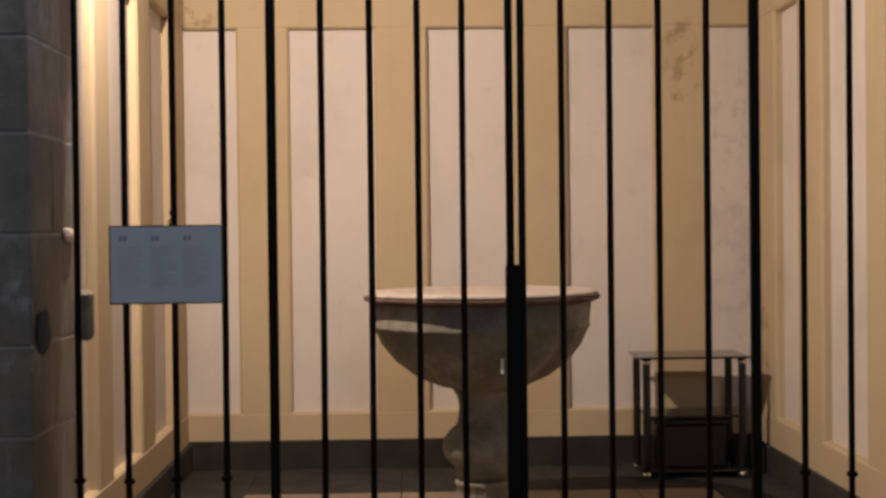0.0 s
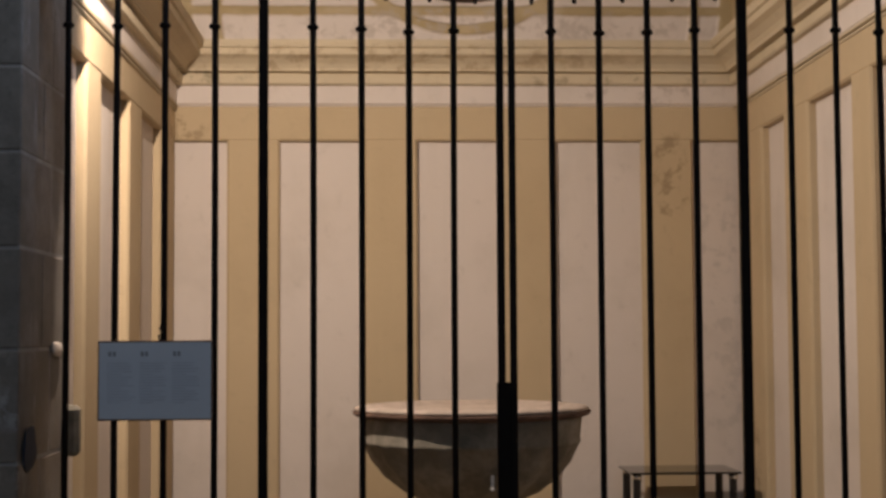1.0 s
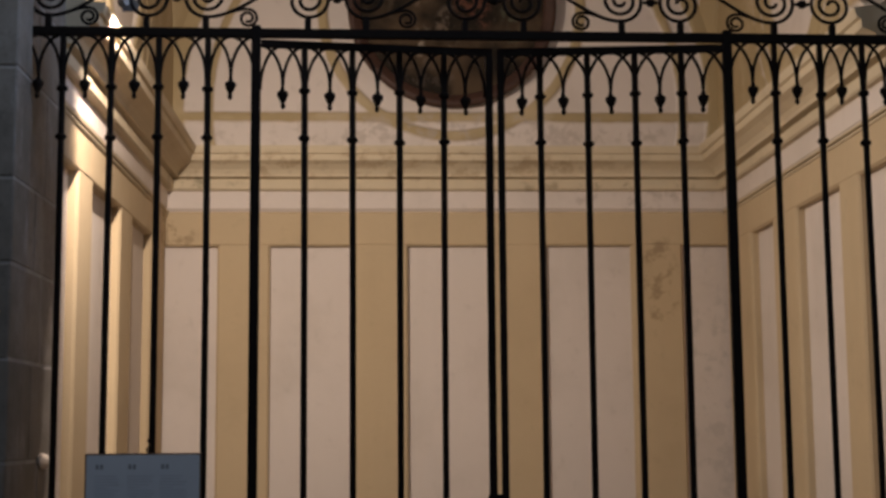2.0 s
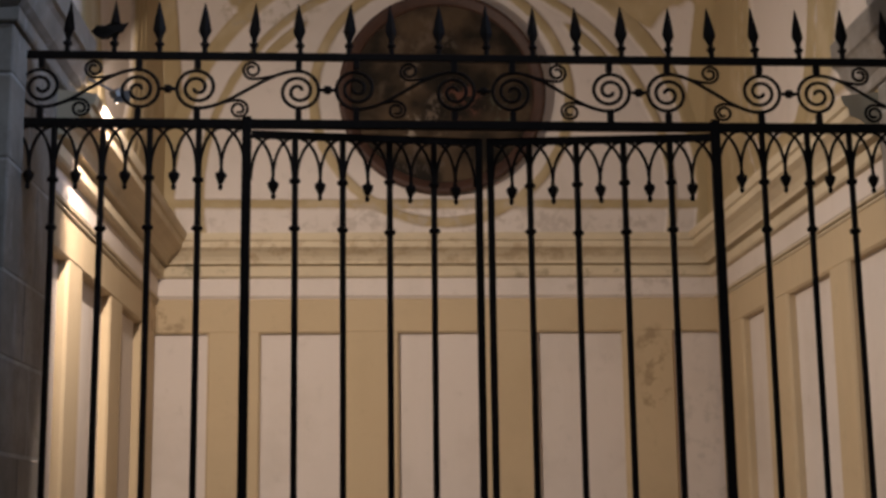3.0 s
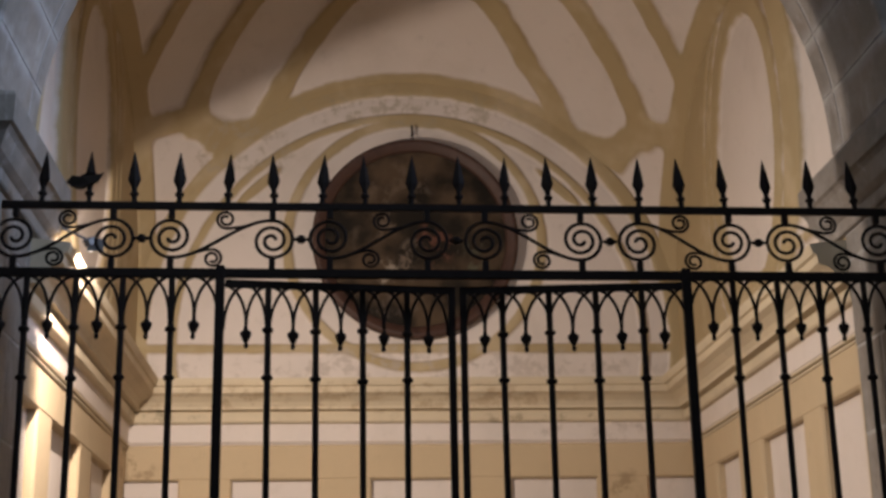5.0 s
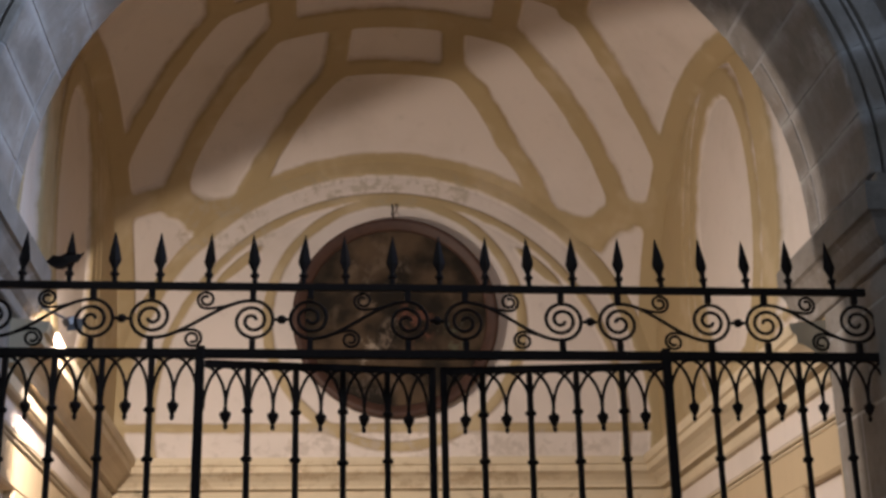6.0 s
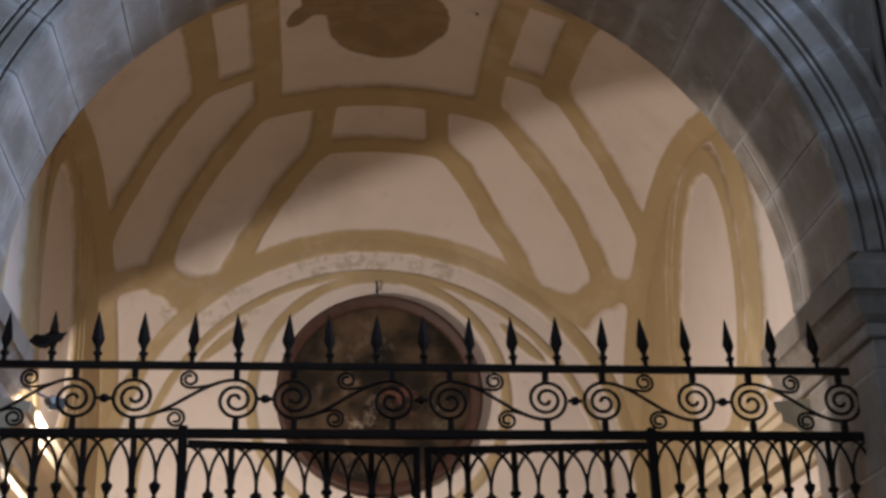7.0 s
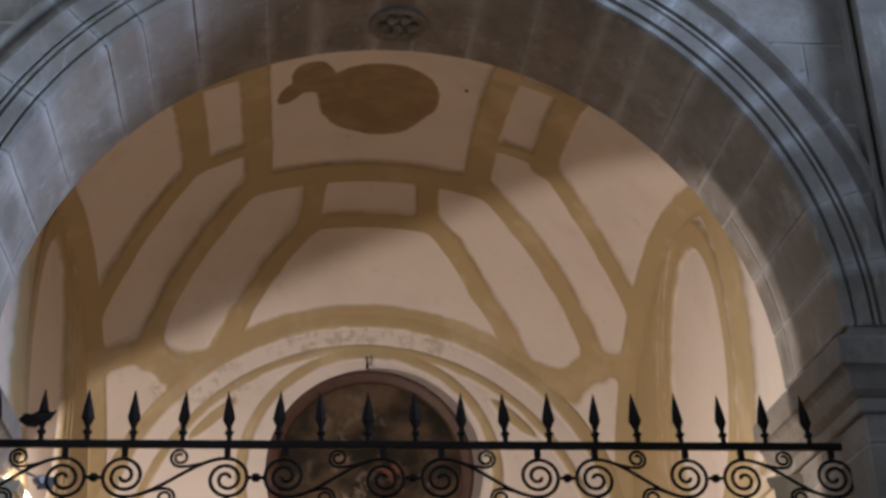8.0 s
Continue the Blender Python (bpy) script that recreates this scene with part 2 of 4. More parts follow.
def tube(points, radius, sides=6, bm=None, taper=None):
    """A round bar along a line of points."""
    bm = bm or bmesh.new()
    pts = [Vector(p) for p in points]
    rings, side = [], None
    for n, p in enumerate(pts):
        way = (pts[min(n + 1, len(pts) - 1)] - pts[max(n - 1, 0)]).normalized()
        if side is None:
            side = way.cross(Vector((0, 1, 0)))
            if side.length < 0.1:
                side = way.cross(Vector((1, 0, 0)))
        side = (side - way * side.dot(way)).normalized()
        over = way.cross(side)
        r = radius * (taper(n / (len(pts) - 1)) if taper else 1)
        rings.append([bm.verts.new(p + r * (math.cos(math.tau * k / sides) * side + math.sin(math.tau * k / sides) * over)) for k in range(sides)])
    for a, b in zip(rings, rings[1:]):
        for k in range(sides):
            bm.faces.new((a[k], a[(k + 1) % sides], b[(k + 1) % sides], b[k]))
    bm.faces.new(rings[0][::-1])
    bm.faces.new(rings[-1])
    return bm


def sweep(profile, path, closed_profile=True, bm=None):
    """A profile of (outward, up) carried along a level path of (x, y, nx, ny): n is the way outward, mitred."""
    bm = bm or bmesh.new()
    rows = [[bm.verts.new((x + o * nx, y + o * ny, z)) for o, z in profile] for x, y, nx, ny in path]
    n = len(profile)
    for a, b in zip(rows, rows[1:]):
        for k in range(n if closed_profile else n - 1):
            bm.faces.new((a[k], b[k], b[(k + 1) % n], a[(k + 1) % n]))
    bm.faces.new(rows[0])
    bm.faces.new(rows[-1][::-1])
    bmesh.ops.recalc_face_normals(bm, faces=bm.faces)
    return bm


# ---- distances for the painted surfaces ----
def segment_distance(u, v, a, b, half):
    ax, ay, bx, by = *a, *b
    dx, dy = bx - ax, by - ay
    k = np.clip(((u - ax) * dx + (v - ay) * dy) / (dx * dx + dy * dy), 0, 1)
    return np.hypot(u - ax - k * dx, v - ay - k * dy) - half


def soft_least(fields, k=0.05):
    out = fields[0]
    for f in fields[1:]:
        h = np.clip(0.5 + 0.5 * (f - out) / k, 0, 1)
        out = f * (1 - h) + out * h - k * h * (1 - h)
    return out


def relief_sheet(name, base, normal, rib, patch, rise, parent=None, label=""):
    """A grid of places (rows, columns, 3), raised along its normals where rib is below nought."""
    lift = rise * np.clip(0.5 - rib / 0.024, 0, 1)
    lift = lift - 0.006 * np.clip(1 - np.abs(rib - 0.012) / 0.012, 0, 1)
    co = base + normal * lift[..., None]
    rows, cols = rib.shape
    idx = np.arange(rows * cols).reshape(rows, cols)
    quads = np.stack([idx[:-1, :-1], idx[:-1, 1:], idx[1:, 1:], idx[1:, :-1]], -1).reshape(-1, 4)
    me = bpy.data.meshes.new(name)
    me.from_pydata(co.reshape(-1, 3).tolist(), [], quads.tolist())
    for key, field in (("rib", rib), ("patch", patch)):
        me.attributes.new(key, "FLOAT", "POINT").data.foreach_set("value", field.ravel().astype(np.float32))
    me.materials.append(M_VAULT)
    me.polygons.foreach_set("use_smooth", [True] * len(me.polygons))
    me.update()
    ob = new(name, me)
    if parent is not None:
        ob.parent = parent
    return tagged(ob, label)


# ---- chapel: vault ----
def build_vault():
    u, v = np.meshgrid(np.linspace(-1.835, 1.835, 330), np.linspace(-1.62, 1.625, 300))
    w = np.abs(u)

    def rib_line(side, half, *points):
        return [segment_distance(u, v, (side * p[0], p[1]), (side * q[0], q[1]), half) for p, q in zip(points, points[1:])]

    ribs = [
        segment_distance(u, v, (-0.74, 0.535), (0.74, 0.535), 0.095),
        segment_distance(w, v, (0.0, 0.965), (0.40, 0.965), 0.062),
        segment_distance(w, v, (0.0, 1.62), (1.3, 1.62), 0.05),
        np.abs(w - 1.765) - 0.058,
    ]
    for side in (-1, 1):
        east = side > 0
        # two straps over the crown with rungs between them
        ribs += rib_line(side, 0.085, (0.68 if east else 0.725, -1.9), (0.69 if east else 0.72, 0.50))
        ribs += rib_line(side, 0.08, (1.03 if east else 1.075, -1.9), (1.06 if east else 1.09, 0.12))
        ribs += rib_line(side, 0.062, (0.70, 0.05 if east else 0.14), (1.08, 0.05 if east else 0.16))
        ribs += rib_line(side, 0.06, (0.70, -0.94), (1.06, -0.94))
        # three slanting ribs, which come down to a forked foot
        if east:
            ribs += rib_line(side, 0.074, (0.375, 0.58), (0.40, 0.92), (0.58, 1.08), (0.80, 1.345), (1.0, 1.51), (1.14, 1.66))
            ribs += rib_line(side, 0.078, (0.72, 0.50), (1.0, 0.755), (1.27, 0.995), (1.455, 1.17), (1.565, 1.31))
            ribs += rib_line(side, 0.07, (1.08, 0.08), (1.34, 0.385), (1.55, 0.607), (1.75, 0.81))
            ribs += rib_line(side, 0.055, (1.565, 1.30), (1.76, 1.16))
            ribs += rib_line(side, 0.06, (1.565, 1.31), (1.42, 1.54), (1.15, 1.66))
        else:
            ribs += rib_line(side, 0.074, (0.35, 0.58), (0.395, 0.98), (0.643, 1.235), (0.87, 1.485), (1.06, 1.66))
            ribs += rib_line(side, 0.078, (0.74, 0.50), (1.005, 0.79), (1.265, 1.067), (1.415, 1.255), (1.44, 1.36))
            ribs += rib_line(side, 0.07, (1.10, 0.14), (1.37, 0.432), (1.585, 0.672), (1.75, 0.86))
            ribs += rib_line(side, 0.055, (1.43, 1.36), (1.75, 1.15))
            ribs += rib_line(side, 0.06, (1.44, 1.36), (1.33, 1.52), (1.08, 1.66))
    rib = soft_least(ribs, 0.035)
    blob = np.hypot((u - 0.0) / 0.365, (v + 0.31) / 0.475) - 1
    knob = np.hypot((u + 0.39) / 0.12, (v + 0.64) / 0.23) - 1
    beak = np.hypot((u + 0.50 + 0.25 * (v + 0.5)) / 0.07, (v + 0.43) / 0.13) - 1
    patch = soft_least([blob * 0.4, knob * 0.2, beak * 0.12], 0.06)
    flat = np.where(v < -0.2, -0.2 + (v + 0.2) * 0.80, v)
    rise = np.sqrt(np.maximum(DOME_R**2 - u * u - flat * flat, 0.001))
    base = np.stack([u + CX, v + DOME_Y, rise + SPRING_Z], -1)
    normal = -np.stack([u, v, rise], -1) / DOME_R
    ob = relief_sheet("ceiling", base, normal, rib, patch, 0.03)
    tagged(ob, "white domed plaster vault with ochre ribs and a bare patch", "ceiling", kind="structure")


build_vault()


def arch_top(d, y_or_x_half):
    return SPRING_Z + math.sqrt(max(DOME_R**2 - d * d - y_or_x_half**2, 0.0))


# ---- chapel: walls ----
PANEL_LOW, PANEL_TOP = 0.20, 2.68
FRIEZE_LOW, CORNICE_LOW = 2.905, 3.035
RECESS = 0.045


def build_back_wall():
    wall = thing("wall_north", "white plaster chapel wall with ochre strips between tall panels", "wall", (CX, BACK_Y, FLOOR_Z), kind="structure")
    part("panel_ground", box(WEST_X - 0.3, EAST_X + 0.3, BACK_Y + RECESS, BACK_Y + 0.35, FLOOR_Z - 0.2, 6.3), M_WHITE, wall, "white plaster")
    for x0, x1 in ((-1.044, -0.705), (-0.155, 0.19), (0.745, 1.095), (1.655, 1.995)):
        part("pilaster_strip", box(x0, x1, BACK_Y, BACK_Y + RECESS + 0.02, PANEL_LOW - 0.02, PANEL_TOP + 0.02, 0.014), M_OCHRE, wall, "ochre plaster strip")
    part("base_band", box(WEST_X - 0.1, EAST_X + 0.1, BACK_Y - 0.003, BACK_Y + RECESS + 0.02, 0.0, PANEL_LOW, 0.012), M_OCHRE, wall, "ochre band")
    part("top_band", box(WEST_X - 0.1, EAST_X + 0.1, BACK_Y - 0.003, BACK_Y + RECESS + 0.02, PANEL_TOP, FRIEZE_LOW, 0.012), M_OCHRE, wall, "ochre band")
    part("frieze", box(WEST_X - 0.1, EAST_X + 0.1, BACK_Y - 0.012, BACK_Y + RECESS + 0.02, FRIEZE_LOW, CORNICE_LOW + 0.05, 0.02), M_WHITE, wall, "white frieze")
    part("plinth", box(WEST_X - 0.1, EAST_X + 0.1, BACK_Y - 0.03, BACK_Y + RECESS + 0.02, FLOOR_Z - 0.02, 0.022, 0.006), M_DARK, wall, "dark stone plinth")
    # lunette over the cornice, with its painted rings
    x, z = np.meshgrid(np.linspace(WEST_X, EAST_X, 300), np.linspace(3.28, 5.46, 190))
    r = np.hypot(x - CX, z - SPRING_Z)
    ring = np.hypot(x - 0.49, z - 4.27)
    spandrel = np.hypot((np.abs(x - CX) - 1.02) / 0.15, (z - 4.66 + 0.85 * (np.abs(x - CX) - 1.02)) / 0.05) - 1
    rib = soft_least([np.abs(r - 1.785) - 0.055, np.abs(r - 1.565) - 0.028, np.abs(ring - 0.86) - 0.034,
                      np.maximum(np.abs(z - 3.535) - 0.03, -1), spandrel * 0.1], 0.02)
    base = np.stack([x, np.full_like(x, BACK_Y - 0.002), z], -1)
    normal = np.zeros_like(base)
    normal[..., 1] = -1
    relief_sheet("lunette", base, normal, rib, np.full_like(x, 1.0), 0.022, wall, "white lunette with ochre rings").matrix_parent_inverse = wall.matrix_basis.inverted()


def build_side_wall(name, x, s):
    """s: the way into the chapel, 1 or -1."""
    wall = thing(name, "white plaster side wall of the chapel with ochre strips and an oval", "wall", (x, 7.5, FLOOR_Z), kind="structure")

    def slab(a, b, y0, y1, z0, z1, bevel=0.0):
        return box(min(x + s * a, x + s * b), max(x + s * a, x + s * b), y0, y1, z0, z1, bevel)

    deep = 0.05
    strips = ((5.95, 6.05), (6.53, 6.86), (7.61, 7.98), (8.66, 9.2)) if s > 0 else ((5.95, 6.10), (6.62, 6.91), (7.64, 8.11), (8.60, 9.2))
    part("panel_ground", slab(-deep, -0.35, FRONT_Y - 0.1, BACK_Y + 0.3, FLOOR_Z - 0.2, 6.3), M_WHITE, wall, "white plaster")
    for y0, y1 in strips:
        part("pilaster_strip", slab(0, -deep - 0.02, y0, y1, PANEL_LOW - 0.02, PANEL_TOP + 0.02, 0.012), M_OCHRE, wall, "ochre plaster strip")
    part("base_band", slab(0.003, -deep - 0.02, FRONT_Y, BACK_Y, 0.0, PANEL_LOW, 0.012), M_OCHRE, wall, "ochre band")
    part("top_band", slab(0.003, -deep - 0.02, FRONT_Y, BACK_Y, PANEL_TOP, FRIEZE_LOW, 0.012), M_OCHRE, wall, "ochre band")
    part("frieze", slab(0.014, -deep - 0.02, FRONT_Y, BACK_Y, FRIEZE_LOW, CORNICE_LOW + 0.05, 0.02), M_WHITE, wall, "white frieze")
    part("plinth", slab(0.03, -deep - 0.02, FRONT_Y, BACK_Y, FLOOR_Z - 0.02, 0.012, 0.006), M_DARK, wall, "dark stone plinth")
    for z0, out in ((FRIEZE_LOW - 0.030, 0.014), (FRIEZE_LOW - 0.008, 0.022)):
        part("bead", slab(out, -deep, FRONT_Y, BACK_Y, z0, z0 + 0.014, 0.004), M_CORNICE, wall, "thin ochre bead")
    y, z = np.meshgrid(np.linspace(FRONT_Y, BACK_Y, 290), np.linspace(3.28, 5.3, 180))
    e = np.hypot((y - 7.32) / 0.72, (z - 4.27) / 0.88)
    inner = np.hypot((y - 7.43) / 0.56, (z - 4.29) / 0.80)
    rib = soft_least([np.maximum((1.0 - inner) * 0.6, (e - 1.22) * 0.75), np.abs(np.hypot(y - DOME_Y, z - SPRING_Z) - 1.60) - 0.04,
                      np.abs(z - 3.52) - 0.03], 0.02)
    rib = soft_least([rib, np.maximum((1.0 - inner) * 0.6, 7.55 - y)], 0.02)
    groove = np.minimum(np.abs(inner - 1.25) * 0.6, np.abs(e - 1.33) * 0.75) - 0.014
    rib = np.maximum(rib, -groove * 0.9 + 0.002)
    base = np.stack([np.full_like(y, x + s * 0.002), y, z], -1)
    normal = np.zeros_like(base)
    normal[..., 0] = s
    relief_sheet("lunette", base, normal, rib, np.full_like(y, 1.0), 0.035, wall, "white lunette with an ochre oval moulding").matrix_parent_inverse = wall.matrix_basis.inverted()


build_back_wall()
build_side_wall("wall_west", WEST_X, 1)
build_side_wall("wall_east", EAST_X, -1)

CORNICE = [(-0.02, 3.035), (0.045, 3.04), (0.055, 3.05), (0.058, 3.100), (0.028, 3.106), (0.028, 3.116), (0.085, 3.122), (0.088, 3.140), (0.105, 3.165),
           (0.145, 3.195), (0.185, 3.212), (0.188, 3.250), (0.205, 3.256), (0.215, 3.285), (0.215, 3.302), (0.08, 3.315), (-0.02, 3.33)]
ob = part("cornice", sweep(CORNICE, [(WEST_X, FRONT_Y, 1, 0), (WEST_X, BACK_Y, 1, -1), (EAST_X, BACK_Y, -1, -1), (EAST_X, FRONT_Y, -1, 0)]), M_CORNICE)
tagged(ob, "moulded ochre plaster cornice round the chapel walls", "cornice", kind="structure")


# ---- floors ----
def build_floor():
    ground = part("floor", box(-6, 7, -6, BACK_Y + 0.3, FLOOR_Z - 0.25, FLOOR_Z - 0.02), M_MORTAR)
    tagged(ground, "stone slab floor of church and chapel", "floor", kind="structure")
    slab = {}
    rnd = random.Random(4)
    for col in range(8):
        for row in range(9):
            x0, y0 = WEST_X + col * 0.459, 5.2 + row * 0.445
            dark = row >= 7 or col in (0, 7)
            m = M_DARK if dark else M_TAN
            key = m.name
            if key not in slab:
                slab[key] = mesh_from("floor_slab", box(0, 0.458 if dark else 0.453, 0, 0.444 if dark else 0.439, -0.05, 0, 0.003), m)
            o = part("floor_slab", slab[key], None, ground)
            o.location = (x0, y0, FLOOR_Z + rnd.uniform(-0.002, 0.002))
    big = mesh_from("floor_slab", box(0, 0.99, 0, 0.99, -0.05, 0, 0.008), M_TAN)
    for col in range(12):
        for row in range(10):
            o = part("floor_slab", big, None, ground)
            o.location = (-5.6 + col, 5.19 - 1 - row, FLOOR_Z + rnd.uniform(-0.002, 0.002))


# ---- arch of grey stone between nave and chapel ----
ARCH_FACE = [(0.0, 0.012), (0.012, 0.0), (0.038, -0.004), (0.042, 0.020), (0.052, 0.020), (0.056, -0.010), (0.110, -0.016), (0.115, 0.012), (0.124, 0.012), (0.128, -0.014),
             (0.142, -0.014), (0.146, 0.012), (0.155, 0.012), (0.160, -0.020), (0.243, -0.028), (0.250, 0.012), (0.285, 0.034), (0.325, 0.030), (0.336, 0.004), (0.365, 0.0), (0.37, 0.04)]
ARCH_PROFILE = [(ARCH_R, FRONT_Y)] + [(ARCH_R + out, FACE_Y + back) for out, back in ARCH_FACE] + [(ARCH_R + 0.37, FRONT_Y)]
# the lowest blocks carry a sunk line near the chapel edge
FOOT_PROFILE = [(ARCH_R, FRONT_Y), (ARCH_R, FRONT_Y - 0.13), (ARCH_R + 0.014, FRONT_Y - 0.135), (ARCH_R + 0.014, FRONT_Y - 0.150), (ARCH_R, FRONT_Y - 0.156)] + ARCH_PROFILE[1:]


def arch_block(a0, a1, profile, steps=8, shrink=0.0):
    """A wedge of the arch; its two ends are marked as limed over from the joints."""
    bm = bmesh.new()
    limed = bm.verts.layers.float.new("limed")
    rows = []
    for n in range(steps + 1):
        a = a0 + (a1 - a0) * n / steps
        if steps < 20:
            a = a0 + (a1 - a0) * (0, 0.09, 0.2, 0.35, 0.5, 0.65, 0.8, 0.91, 1)[n]
        rows.append([bm.verts.new((ARCH_X + (r + shrink) * math.cos(a), y + (shrink if y < 5.5 else 0), ARCH_Z + (r + shrink) * math.sin(a))) for r, y in profile])
    for v in rows[0] + rows[-1]:
        v[limed] = 1.0
    for v in rows[1] + rows[-2]:
        v[limed] = 0.45
    for p, q in zip(rows, rows[1:]):
        for k in range(len(profile)):
            bm.faces.new((p[k], q[k], q[(k + 1) % len(profile)], p[(k + 1) % len(profile)]))
    bm.faces.new(rows[0])
    bm.faces.new(rows[-1][::-1])
    bmesh.ops.recalc_face_normals(bm, faces=bm.faces)
    return bm


def build_arch():
    arch = thing("stone_arch", "round arch of weathered grey stone blocks with moulded front edge", "arch", (CX, FACE_Y, ARCH_Z), kind="structure")
    part("mortar_bed", arch_block(0, math.pi, ARCH_PROFILE, 72, 0.003), M_MORTAR, arch, "pale mortar")
    rnd = random.Random(11)
    count = 21
    cuts = [0.0] + [math.pi * (n + rnd.uniform(-0.22, 0.22)) / count for n in range(1, count)] + [math.pi]
    for n, (a0, a1) in enumerate(zip(cuts, cuts[1:])):
        shift = rnd.uniform(-0.0015, 0.0010)
        foot = n < 3 or n > count - 4
        prof = [(r + shift * (r < ARCH_R + 0.001), y) for r, y in (FOOT_PROFILE if foot else ARCH_PROFILE)]
        part("voussoir", arch_block(a0 + rnd.uniform(0.003, 0.008), a1 - rnd.uniform(0.003, 0.008), prof), M_STONE, arch)
    # keystone boss over the crown
    bm = bmesh.new()
    lathe([(0.145, 0.0), (0.145, 0.02), (0.125, 0.028), (0.11, 0.012), (0.0, 0.010)], (0, 0, 0), 28, bm)
    for k in range(6):
        a = math.tau * k / 6
        lathe([(0.032, 0.0), (0.030, 0.022), (0.018, 0.036), (0.0, 0.040)], (0.066 * math.cos(a), 0.066 * math.sin(a), 0.0), 10, bm)
    lathe([(0.028, 0.0), (0.026, 0.034), (0.0, 0.05)], (0, 0, 0), 10, bm)
    bmesh.ops.transform(bm, matrix=pose(ARCH_X + 0.02, ROSETTE_Y, ARCH_Z + ARCH_R + 0.004, 180, 0, 0), verts=bm.verts)
    part("rosette", bm, M_STONE, arch, "worn carved rosette", True)


def build_pier(name, side):
    """side: -1 for the west pier, 1 for the east one."""
    jamb = CX + side * ARCH_R
    pier = thing(name, "grey ashlar pier carrying the arch, worn and stained", "pier", (jamb, FACE_Y, FLOOR_Z), kind="structure")

    def slab(a, b, y0, y1, z0, z1, bevel=0.0, bm=None):
        return box(min(jamb + side * a, jamb + side * b), max(jamb + side * a, jamb + side * b), y0, y1, z0, z1, bevel, bm)

    part("mortar_bed", slab(0.005, 0.7, FACE_Y + 0.005, FRONT_Y - 0.005, FLOOR_Z - 0.02, 3.34), M_MORTAR, pier, "pale mortar")
    z, rnd, n = FLOOR_Z, random.Random(21 + side), 0
    while z < 3.33:
        tall = min(rnd.uniform(0.30, 0.42), 3.34 - z)
        if 3.34 - z - tall < 0.12:
            tall = 3.34 - z
        cut = (FACE_Y + 0.33, FACE_Y + 0.48)[n % 2]
        j = rnd.uniform(0, 0.004)
        for y0, y1 in ((FACE_Y, cut - 0.004), (cut + 0.004, FRONT_Y)):
            part("ashlar_block", slab(j, 0.30 + 0.1 * (n % 2), y0, y1, z + 0.004, z + tall - 0.004, 0.006), M_STONE, pier)
        part("ashlar_block", slab(0.308 + 0.1 * (n % 2), 0.72, FACE_Y, FRONT_Y, z + 0.004, z + tall - 0.004, 0.006), M_STONE, pier)
        z, n = z + tall, n + 1
    moulding = [(-0.06, 3.342), (0.012, 3.342), (0.018, 3.350), (0.020, 3.395), (0.010, 3.402), (0.024, 3.412), (0.042, 3.430), (0.055, 3.462), (0.066, 3.495), (0.080, 3.512),
                (0.095, 3.520), (0.097, 3.625), (0.088, 3.642), (0.02, 3.650), (-0.06, 3.652)]
    run = [(jamb, IMPOST_END, -side, 0), (jamb, FACE_Y, -side, -1), (jamb + side * 0.75, FACE_Y, 0, -1)]
    part("impost_moulding", sweep(moulding, run), M_STONE, pier, "worn moulded impost")
    part("impost_block", slab(0.0, 0.75, FACE_Y, FRONT_Y, 3.345, 3.717, 0.004), M_STONE, pier)
    part("impost_block", slab(0.0, 0.12, FRONT_Y + 0.001, IMPOST_END, 3.345, 3.649, 0.004), M_STONE, pier)


